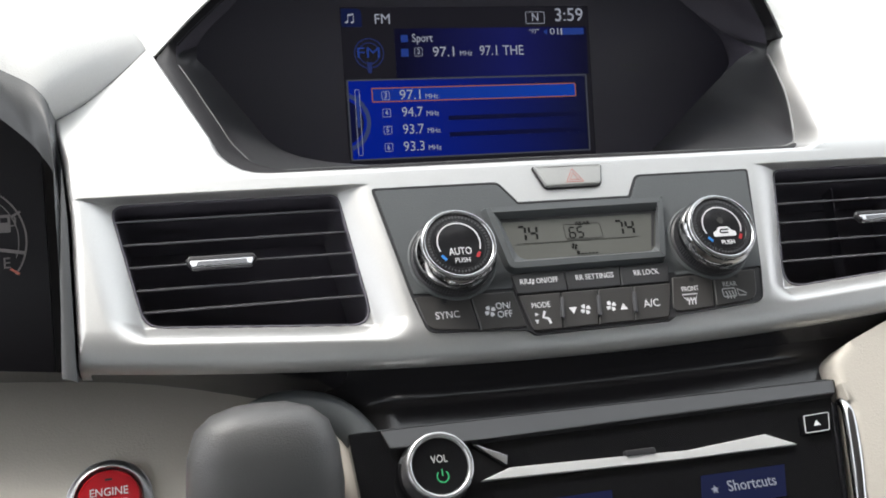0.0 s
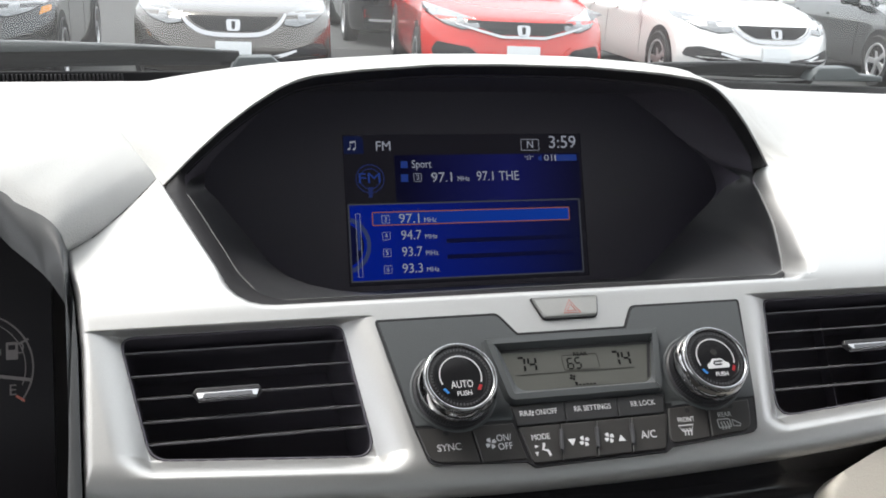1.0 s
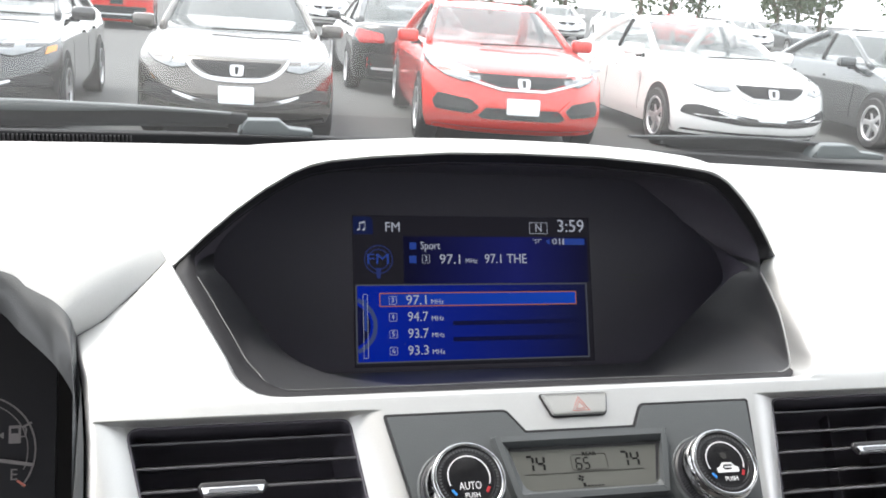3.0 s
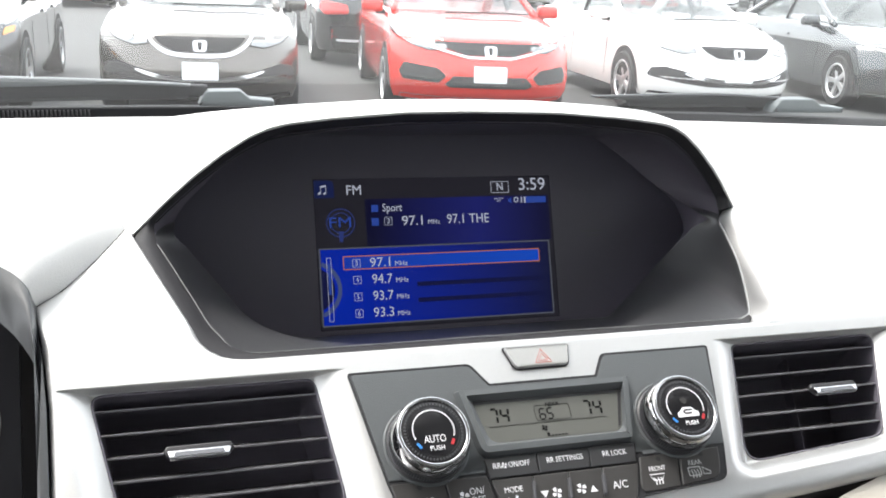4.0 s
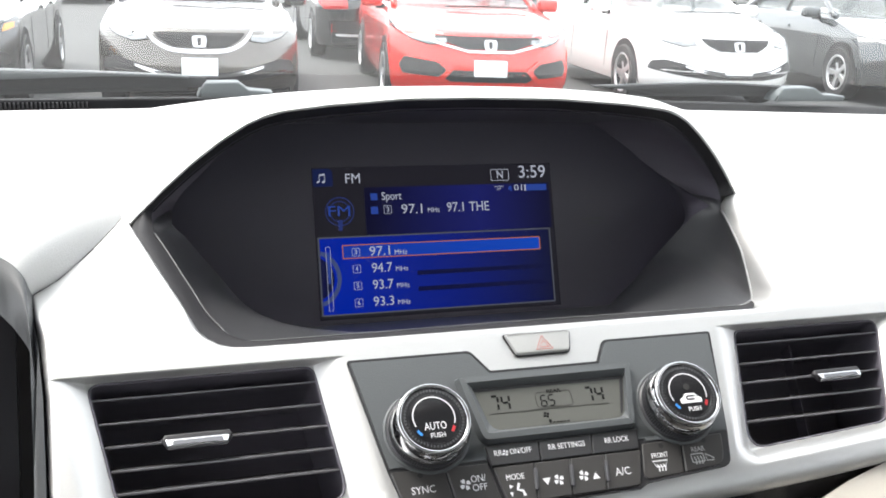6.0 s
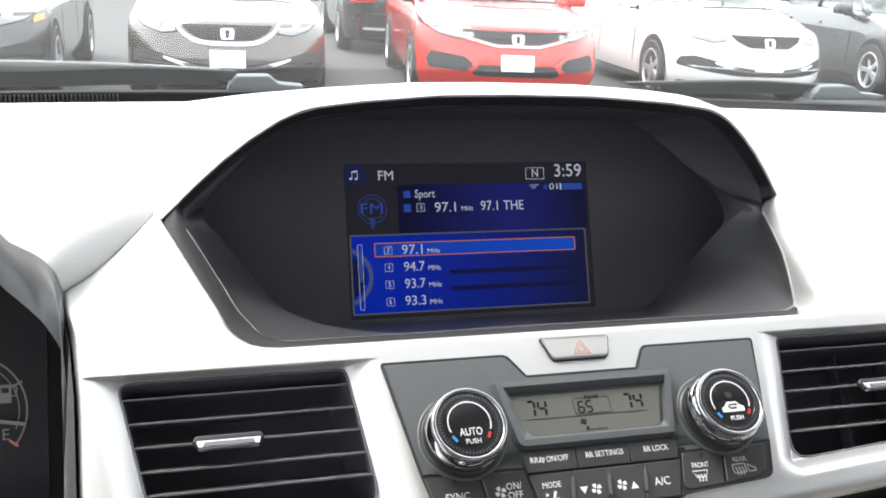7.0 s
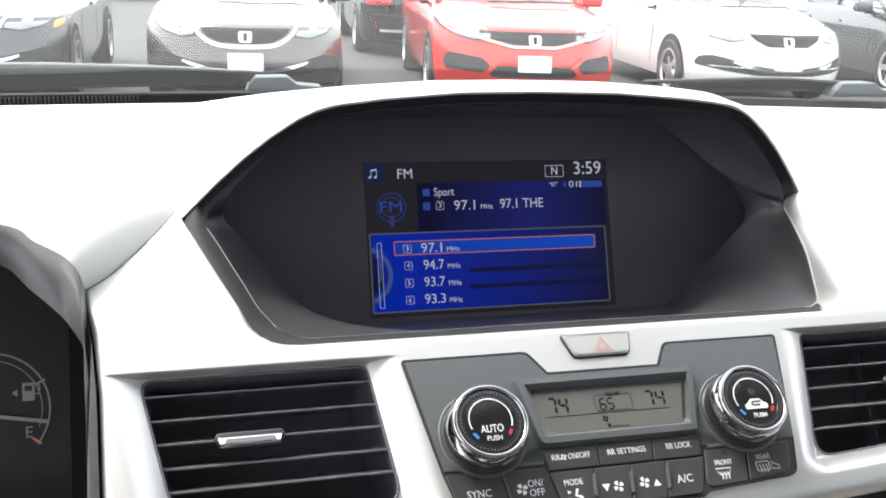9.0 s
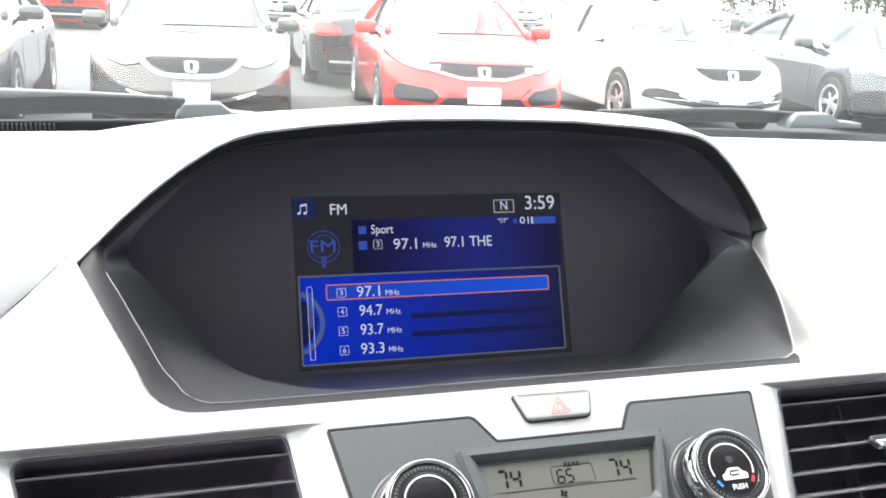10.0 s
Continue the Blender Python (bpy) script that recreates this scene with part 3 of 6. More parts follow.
# scroll bar and turning dial at the list's edge
frame_line("scroll_bar", -0.0851, -0.0708, -0.0820, -0.0262, 0.0003, 0.0018, S_TEXT)
on_screen("scroll_mark", rect(-0.0844, -0.0520, -0.0827, -0.0300), 0.0018, S_BLUE)
ob = part("dial_ring", strip(arc(-0.0955, -0.0482, 0.0190, -70, 70), 0.0030, 0.0014, 0.0015), S_DIAL, display)
ob.matrix_basis = SCREEN
on_screen("dial_core", [(-0.0895, -0.0625)] + arc(-0.0955, -0.0482, 0.0155, -66, 66, 20) + [(-0.0895, -0.0339)], 0.0013, S_BAND)
# header
on_screen("tab", rounded(rect(-0.0910, 0.0165, -0.0770, 0.0290), [0, 0, 0.004, 0]), 0.0012, S_SOFT)
for x in (-0.0874, -0.0836):       # pair of quavers
    on_screen("note_head", [(x + 0.0011 * math.cos(a), 0.0198 + 0.0008 * math.sin(a) + 0.0003 * math.cos(a)) for a in np.linspace(0, 2 * math.pi, 15)[:-1]], 0.0016, S_TEXT)
    on_screen("note_stem", rect(x + 0.0007, 0.0198, x + 0.0011, 0.0250), 0.0016, S_TEXT)
on_screen("note_beam", [(-0.0867, 0.0238), (-0.0825, 0.0245), (-0.0825, 0.0257), (-0.0867, 0.0250)], 0.0017, S_TEXT)
screen_text("FM", 0.0068, -0.0680, -0.0575, 0.0214)
frame_line("compass_box", 0.0414, 0.0176, 0.0553, 0.0258, 0.0004, 0.0014, S_TEXT)
screen_text("N", 0.0058, 0.0460, 0.0507, 0.0217)
screen_text("3:59", 0.0092, 0.0634, 0.0846, 0.0231)
screen_text("\u201CST\u201D", 0.0030, 0.0435, 0.0505, 0.0118)
on_screen("speaker_icon", [(0.0545, 0.0105), (0.0556, 0.0105), (0.0570, 0.0093), (0.0570, 0.0139), (0.0556, 0.0127), (0.0545, 0.0127)], 0.0012, S_BLUE)
screen_text("01", 0.0045, 0.0596, 0.0660, 0.0116)
on_screen("volume_mark", rect(0.0672, 0.0094, 0.0684, 0.0141), 0.0013, S_TEXT)
on_screen("volume_bar", rect(0.0684, 0.0094, 0.0850, 0.0141), 0.0012, S_BLUE)
# station block
on_screen("genre_icon", rect(-0.0506, 0.0057, -0.0456, 0.0107), 0.0013, S_BLUE)
screen_text("Sport", 0.0056, -0.0427, -0.0281, 0.0082)
on_screen("tower_icon", rect(-0.0509, -0.0042, -0.0457, 0.0012), 0.0013, S_BLUE)
frame_line("preset_box", -0.0414, -0.0040, -0.0360, 0.0016, 0.0003, 0.0014, S_TEXT)
screen_text("3", 0.0034, -0.0396, -0.0377, -0.0012)
screen_text("97.1", 0.0068, -0.0277, -0.0123, -0.0017)
screen_text("MHz", 0.0034, -0.0091, -0.0002, -0.0028)
screen_text("97.1 THE", 0.0068, 0.0055, 0.0380, -0.0014)
for rr in (0.0072, 0.0100):
    ob = part("wave", strip(arc(-0.0733, -0.0015, rr, 0, 360, 40)[:-1], 0.0007, 0.0011, 0.0012, closed=True), S_DIM, display)
    ob.matrix_basis = SCREEN
screen_text("FM", 0.0072, -0.0815, -0.0660, -0.0015, S_BLUE)
on_screen("mast", [(-0.0748, -0.0150), (-0.0722, -0.0150), (-0.0716, -0.0075), (-0.0752, -0.0075)], 0.0012, S_DIM)
# faint print on the glass beside the picture
for x0, x1, y in ((0.112, 0.131, -0.0135), (0.117, 0.127, -0.0170)):
    on_screen("faint_print", rect(x0, y - 0.0008, x1, y + 0.0008), 0.0008, CHARCOAL)


# ---------------------------------------------------------------- climate control panel
climate = thing("climate_control_panel", "dark grey climate control panel with two chrome-ringed knobs", "control panel")


def on_panel(name, bm, material, label="", parent=None, smooth=False, sharp=None):
    return part(name, moved(bm, FACE), material, parent or climate, label, smooth, sharp)


def panel_text(text, h, u, v, z, material=WHITE, width=None, parent=None, bold=0.00003):
    return lettering(text, h, material, parent or climate, FACE @ Matrix.Translation((u, v, z)), width=width, bold=bold)


def inset(poly, d):
    """Outline drawn in by d."""
    n = len(poly)
    area = sum(poly[i][0] * poly[(i + 1) % n][1] - poly[(i + 1) % n][0] * poly[i][1] for i in range(n))
    s = 1 if area > 0 else -1
    out = []
    for i in range(n):
        p, a, b = Vector(poly[i]), Vector(poly[i - 1]), Vector(poly[(i + 1) % n])
        e0, e1 = (p - a), (b - p)
        if e0.length < 1e-9 or e1.length < 1e-9:
            out.append(tuple(p))
            continue
        e0.normalize(), e1.normalize()
        n0, n1 = Vector((-e0.y, e0.x)) * s, Vector((-e1.y, e1.x)) * s
        m = (n0 + n1)
        if m.length < 1e-6:
            m = n0
        m.normalize()
        k = d / max(m.dot(n0), 0.4)
        out.append(tuple(p + m * k))
    return out


on_panel("base_plate", slab(HVAC, -0.010, 0.0004), BLACK)
on_panel("edge_gap", strip(HVAC, 0.0009, -0.0020, 0.0007, closed=True), BLACK, "thin black gap round the panel")
# upper plate stops above the buttons
top_plate = rounded([(-0.1062, 0.0214), (-0.0408, 0.0214), (-0.0319, 0.0087), (0.0319, 0.0087), (0.0390, 0.0214), (0.1062, 0.0214),
                     (0.0952, -0.0380), (0.0442, -0.0393), (0.0442, -0.0308), (-0.0442, -0.0308), (-0.0442, -0.0393), (-0.0952, -0.0380)],
                    [0.0015, 0.005, 0.0015, 0.0015, 0.005, 0.0015, 0.001, 0.001, 0, 0, 0.001, 0.001])
on_panel("face_plate", slab(inset(top_plate, 0.0004), -0.0022, 0.0011, 0.0004), TRIMGREY, "dark grey matt face plate")

# display bezel: a sloping frame round the sunken glass
outer = rounded([(-0.0529, 0.0066), (0.0498, 0.0068), (0.0408, -0.0311), (-0.0460, -0.0311)], [0.002, 0.003, 0.004, 0.006], 8)
inner = rounded([(-0.0441, 0.0001), (0.0439, -0.0002), (0.0371, -0.0247), (-0.0386, -0.0243)], [0.001, 0.002, 0.007, 0.008], 8)
rows = [[(x, y, 0.0009) for x, y in outer], [(x, y, 0.0052) for x, y in inset(outer, 0.0014)],
        [(x, y, 0.0054) for x, y in inset(outer, 0.0045)], [(x, y, 0.0022) for x, y in inner], [(x, y, 0.0006) for x, y in inset(inner, 0.0004)]]
on_panel("bezel", surface(rows, close=True), TRIMGREY, "raised grey bezel", smooth=True, sharp=25)
glass = on_panel("lcd", slab(inset(inner, 0.0003), 0.0008, 0.0016), LCD, "grey-green liquid crystal display")
on_panel("mask", slab([(-0.0430, -0.0020), (0.0428, -0.0022), (0.0434, -0.0006), (-0.0436, -0.0003)], 0.0016, 0.0018), BLACK, "black border above the readout", glass)
on_panel("mask", slab([(0.0408, -0.0022), (0.0426, -0.0022), (0.0366, -0.0215), (0.0352, -0.0222)], 0.0016, 0.0018), BLACK, "", glass)


def digit(ch, u, v, w, h, slant=0.10, t=0.0011):
    segs = {"7": "abc", "4": "fgbc", "6": "afgedc", "5": "afgcd"}[ch]
    z = {"a": (0, 1, 1, 1), "b": (1, 1, 1, .5), "c": (1, .5, 1, 0), "d": (0, 0, 1, 0), "e": (0, .5, 0, 0), "f": (0, 1, 0, .5), "g": (0, .5, 1, .5)}
    for s in segs:
        x0, y0, x1, y1 = z[s]
        a, b = Vector((x0 * w, (y0 - .5) * h)), Vector((x1 * w, (y1 - .5) * h))
        d = (b - a).normalized() * t * 0.55
        a, b = a + d, b - d
        pts = [(u + p.x + p.y * slant, v + p.y) for p in (a, b)]
        on_panel("segment", strip(pts, t, 0.0017, 0.0019), LCDINK, parent=glass)


for u0, v0 in ((-0.0358, -0.0095), (0.0180, -0.0097)):
    digit("7", u0, v0, 0.0040, 0.0082)
    digit("4", u0 + 0.0062, v0, 0.0040, 0.0082)
digit("6", -0.0078, -0.0106, 0.0030, 0.0060, t=0.0007)
digit("5", -0.0034, -0.0106, 0.0030, 0.0060, t=0.0007)
on_panel("rear_box", strip(rounded(rect(-0.0104, -0.0142, 0.0100, -0.0056), 0.002), 0.0003, 0.0017, 0.0019, closed=True), ENGRAVE, parent=glass)
panel_text("REAR", 0.0019, 0.0005, -0.0055, 0.0018, LCDINK, 0.0080, glass)
on_panel("divider", strip([(-0.0374, -0.0150), (0.0300, -0.0153)], 0.0003, 0.0017, 0.0019), ENGRAVE, parent=glass)
for k in range(6):
    on_panel("fan_bar", slab(rect(-0.0064 + 0.0020 * k, -0.0232, -0.0050 + 0.0020 * k, -0.0227 + (0.0014 if k == 0 else 0)), 0.0017, 0.0019), LCDINK, parent=glass)


def fan_icon(u, v, r, z, material, parent=None):
    """Four-bladed fan sign."""
    bm = bmesh.new()
    for k in range(4):
        pts = []
        for a, rr in ((-8, 0.15), (-38, 0.65), (-30, 0.98), (8, 1.0), (26, 0.62)):
            t = radians(90 * k + 35 + a)
            pts.append((u + r * rr * math.cos(t), v + r * rr * math.sin(t)))
        bm.faces.new([bm.verts.new((x, y, z)) for x, y in pts])
    g = bmesh.ops.extrude_face_region(bm, geom=bm.faces[:])
    for q in g["geom"]:
        if isinstance(q, bmesh.types.BMVert):
            q.co.z += 0.0002
    on_panel("fan_sign", bm, material, parent=parent)


fan_icon(-0.0070, -0.0185, 0.0018, 0.0017, LCDINK, glass)


def button(name, pts, top, material, label="", r=0.0008):
    p = inset(rounded(pts, r, 3), 0.00025)
    return on_panel(name, slab(p, -0.0030, top, 0.0008, 3), material, label)


us_rr = (-0.0448, -0.0157, 0.0142, 0.0420)
us_rb = (-0.0434, -0.0164, 0.0126, 0.0392)
for k, (txt, u, wd) in enumerate((("RR \u2009 ON/OFF", -0.0305, 0.0215), ("RR SETTINGS", -0.0008, 0.0222), ("RR LOCK", 0.0278, 0.0150))):
    b = button("rear_button", [(us_rr[k], -0.0315), (us_rr[k + 1], -0.0315), (us_rb[k + 1], -0.0429), (us_rb[k], -0.0429)], 0.0022, BUTTON_DARK)
    if k == 0:
        panel_text("RR", 0.0029, u - 0.0080, -0.0365, 0.0023, width=0.0044, parent=b)
        fan_icon(u - 0.0040, -0.0365, 0.0017, 0.0022, WHITE, b)
        panel_text("ON/OFF", 0.0029, u + 0.0042, -0.0365, 0.0023, width=0.0116, parent=b)
    else:
        panel_text(txt, 0.0029, u, -0.0365, 0.0023, width=wd * 0.92, parent=b)
ut = (-0.0430, -0.0203, -0.0005, 0.0190, 0.0403)
ub = (-0.0390, -0.0236, -0.0046, 0.0147, 0.0340)
low = []
for k in range(4):
    low.append(button("climate_button", [(ut[k], -0.0431), (ut[k + 1], -0.0431), (ub[k + 1], -0.0627 + 0.0002 * k), (ub[k], -0.0628 + 0.0002 * k)], 0.0020, BUTTON,
                      r=[0.0008, 0.0008, 0.003 if k == 3 else 0.0008, 0.003 if k == 0 else 0.0008]))
for u, v in ((-0.0220, -0.0520), (-0.0025, -0.0525), (0.0170, -0.0525)):
    d = 0.0055
    on_panel("rib", slab(rounded([(u - 0.0009 - 0.0009, v - d), (u + 0.0009 - 0.0009, v - d), (u + 0.0009 + 0.0009, v + d), (u - 0.0009 + 0.0009, v + d)], 0.0008, 3), -0.002, 0.0036, 0.0006), CHARCOAL, "raised finger rib")
panel_text("MODE", 0.0029, -0.0312, -0.0495, 0.0021, width=0.0096, parent=low[0])
# seated figure reduced to an airflow sign: arrows and bent bar
on_panel("flow_sign", strip([(-0.0300, -0.0527), (-0.0313, -0.0560), (-0.0288, -0.0567), (-0.0280, -0.0595)], 0.0013, 0.0020, 0.0022), WHITE, parent=low[0])
on_panel("flow_sign", slab([(-0.0352, -0.0532), (-0.0332, -0.0541), (-0.0352, -0.0550)], 0.0020, 0.0022), WHITE, parent=low[0])
on_panel("flow_sign", slab([(-0.0358, -0.0570), (-0.0340, -0.0570), (-0.0349, -0.0592)], 0.0020, 0.0022), WHITE, parent=low[0])
on_panel("down_sign", slab([(-0.0171, -0.0520), (-0.0128, -0.0520), (-0.0151, -0.0556)], 0.0020, 0.0022), WHITE, parent=low[1])
fan_icon(-0.0085, -0.0537, 0.0029, 0.0020, WHITE, low[1])
fan_icon(0.0054, -0.0532, 0.0029, 0.0020, WHITE, low[2])
on_panel("up_sign", slab([(0.0099, -0.0556), (0.0140, -0.0556), (0.0119, -0.0522)], 0.0020, 0.0022), WHITE, parent=low[2])
panel_text("A/C", 0.0040, 0.0274, -0.0537, 0.0021, width=0.0086, parent=low[3])
for c in [c for q in low for c in q.children]:
    c.location.x -= 0.0013
b = button("sync_button", [(-0.0950, -0.0391), (-0.0675, -0.0399), (-0.0655, -0.0594), (-0.0908, -0.0570)], 0.0014, BUTTON, r=[0.001, 0.001, 0.001, 0.008])
panel_text("SYNC", 0.0036, -0.0800, -0.0502, 0.0015, width=0.0120, parent=b)
on_panel("lamp", slab(arc(-0.0804, -0.0426, 0.0014, 0, 360, 14)[:-1], 0.0008, 0.0016), BLACK, parent=b)
b = button("fan_button", [(-0.0669, -0.0399), (-0.0446, -0.0402), (-0.0412, -0.0600), (-0.0648, -0.0594)], 0.0014, BUTTON)
fan_icon(-0.0586, -0.0500, 0.0030, 0.0014, WHITE, b)
panel_text("ON/", 0.0034, -0.0515, -0.0478, 0.0015, width=0.0078, parent=b)
panel_text("OFF", 0.0034, -0.0515, -0.0523, 0.0015, width=0.0076, parent=b)
b = button("defrost_button", [(0.0442, -0.0398), (0.0672, -0.0393), (0.0630, -0.0583), (0.0388, -0.0597)], 0.0014, BUTTON, r=[0.001, 0.001, 0.001, 0.004])
panel_text("FRONT", 0.0026, 0.0522, -0.0474, 0.0015, width=0.0096, parent=b)
on_panel("lamp", slab(arc(0.0545, -0.0424, 0.0014, 0, 360, 14)[:-1], 0.0008, 0.0016), BLACK, parent=b)
on_panel("screen_sign", strip([(0.0468, -0.0503), (0.0555, -0.0503), (0.0535, -0.0535), (0.0485, -0.0535)], 0.0006, 0.0014, 0.0016, closed=True), WHITE, parent=b)
for k in range(3):
    on_panel("heat_wave", strip([(0.0492 + 0.0018 * k, -0.0560), (0.0497 + 0.0018 * k, -0.0540), (0.0490 + 0.0018 * k, -0.0522)], 0.0006, 0.0014, 0.0017), WHITE, parent=b)
b.location.x -= 0.0023
b = button("defog_button", [(0.0678, -0.0393), (0.0930, -0.0389), (0.0886, -0.0563), (0.0640, -0.0582)], 0.0014, BUTTON, r=[0.001, 0.001, 0.008, 0.001])
panel_text("REAR", 0.0026, 0.0752, -0.0466, 0.0015, GREYPRINT, 0.0080, b)
on_panel("lamp", slab(arc(0.0803, -0.0421, 0.0014, 0, 360, 14)[:-1], 0.0008, 0.0016), BLACK, parent=b)
on_panel("screen_sign", strip(rounded(rect(0.0700, -0.0535, 0.0772, -0.0490), 0.0006, 3), 0.0006, 0.0014, 0.0016, closed=True), GREYPRINT, parent=b)
for k in range(3):
    on_panel("heat_wave", strip([(0.0718 + 0.0018 * k, -0.0548), (0.0722 + 0.0018 * k, -0.0525), (0.0716 + 0.0018 * k, -0.0503)], 0.0006, 0.0014, 0.0017), GREYPRINT, parent=b)
on_panel("mirror_sign", strip([(0.0786, -0.0532), (0.0786, -0.0495), (0.0830, -0.0522), (0.0826, -0.0534)], 0.0006, 0.0014, 0.0016, closed=True), GREYPRINT, parent=b)
b.location.x -= 0.0023


def climate_knob(u, v, kind):
    m = FACE @ Matrix.Translation((u, v, 0)) @ Matrix.Diagonal((1.02, 1.02, 1, 1))
    k = part("knob", moved(lathe([(0.0204, 0.0004), (0.0205, 0.0022), (0.0194, 0.0032), (0.0190, 0.0100), (0.0172, 0.0170), (0.0150, 0.0180)], 64), m), BLACK, climate, smooth=True, sharp=35)
    part("base_ring", moved(lathe([(0.0222, 0.0008), (0.0218, 0.0019), (0.0208, 0.0022), (0.0202, 0.0014)], 64, cap=False), m), TRIMGREY, k, "grey collar round the knob", smooth=True)
    part("chrome_skirt", moved(lathe([(0.0188, 0.0082), (0.0198, 0.0086), (0.0202, 0.0100), (0.0199, 0.0120), (0.0189, 0.0146), (0.0181, 0.0160)], 72, cap=False), m), CHROME, k, "polished chrome skirt", smooth=True)
    part("chrome_ring", moved(lathe([(0.0178, 0.0160), (0.0184, 0.0165), (0.0185, 0.0176), (0.0180, 0.0188), (0.0172, 0.0193), (0.0164, 0.0190), (0.0159, 0.0181), (0.0157, 0.0168)], 72, cap=False), m), CHROME, k, "polished chrome ring", smooth=True)
    for j in range(90):
        a = 2 * math.pi * j / 90
        g = box(-0.00024, 0.00024, 0.0187, 0.0197, 0.0026, 0.0086)
        moved(g, m @ Matrix.Rotation(a, 4, "Z"))
        knurl.append((k, g))
    part("face", moved(lathe([(0.0158, 0.0168), (0.0155, 0.0176), (0.0150, 0.0179), (0.0130, 0.0182), (0.0128, 0.0180), (0.0126, 0.0180)], 56), m), KNOBFACE, k, "black knob face", smooth=True, sharp=20)
    for j in range(54):
        a = radians(360 / 54 * j)
        g = box(0.0137, 0.0149, -0.00035, 0.00035, 0.0174, 0.0186)
        moved(g, m @ Matrix.Rotation(a, 4, "Z"))
        part("tick", g, CHARCOAL, k)
    m = m @ Matrix.Translation((0, 0, 0.0047))
    part("scale_arc", moved(strip(arc(0, 0.0006, 0.0104, -22, 202, 44), 0.0006, 0.0134, 0.0136), m), WHITE, k, "white printed arc")
    part("cold_mark", moved(strip([(-0.0093, -0.0054), (-0.0074, -0.0080)], 0.0013, 0.0134, 0.0136), m), BLUEPRINT, k, "blue mark")
    part("hot_mark", moved(strip([(0.0093, -0.0048), (0.0078, -0.0074)], 0.0015, 0.0134, 0.0136), m), DEEPRED, k, "red mark")
    if kind == "auto":
        lettering("AUTO", 0.0037, WHITE, k, m @ Matrix.Translation((0, -0.0040, 0.0135)), width=0.0110, bold=0.00006)
        lettering("PUSH", 0.0024, WHITE, k, m @ Matrix.Translation((0.0004, -0.0086, 0.0135)), width=0.0072, bold=0.00005)
    else:
        lettering("PUSH", 0.0024, WHITE, k, m @ Matrix.Translation((0.0008, -0.0090, 0.0135)), width=0.0070, bold=0.00005)
        car_sign = rounded([(-0.0058, -0.0055), (0.0066, -0.0055), (0.0066, -0.0030), (0.0046, -0.0022), (0.0030, -0.0002), (-0.0022, -0.0002), (-0.0040, -0.0022), (-0.0058, -0.0030)], 0.0008, 3)
        part("car_sign", moved(slab(car_sign, 0.0133, 0.0136), m), WHITE, k, "white car sign")
        part("arrow_sign", moved(strip([(0.0030, -0.0018), (-0.0014, -0.0018), (-0.0020, -0.0028), (-0.0014, -0.0036), (0.0024, -0.0036)], 0.0008, 0.0136, 0.0138), m), BLACK, k)
        part("lamp", moved(slab(arc(0.0002, 0.0036, 0.0018, 0, 360, 16)[:-1], 0.0133, 0.0135), m), BUTTON, k)


knurl = []
climate_knob(-0.0725, -0.0206, "auto")
climate_knob(0.0685, -0.0211, "recirculate")
joined = {}
for k, g in knurl:
    joined.setdefault(k, []).append(g)
for k, gs in joined.items():
    all_bm = bmesh.new()
    for g in gs:
        tmp = bpy.data.meshes.new("tmp")
        g.to_mesh(tmp)
        g.free()
        all_bm.from_mesh(tmp)
        bpy.data.meshes.remove(tmp)
    part("knurling", all_bm, CHARCOAL, k, "fine grip ribs")

# hazard button
on_haz = moved(slab(HAZARD, -0.006, 0.0005), FACE)
hazard = thing("hazard_button", "silver-grey hazard warning button with a red triangle", "button")
part("surround", on_haz, BLACK, hazard)
part("cap", moved(slab(inset(HAZARD, 0.0009), -0.004, 0.0026, 0.0012, 3), FACE), mat("button_silver", (0.42, 0.42, 0.41), 0.42, 0.35, var=0.05, var_scale=60, fine=0.04), hazard)
for r in (0.0056, 0.0030):
    tri = [(0.0022 + r * 1.0 * math.cos(radians(a)), 0.0218 + r * math.sin(radians(a)) * 0.95) for a in (90, 210, 330)]
    part("triangle_sign", moved(strip(tri, 0.00055, 0.0026, 0.0028, closed=True), FACE), REDPRINT, hazard, "red outline triangle")


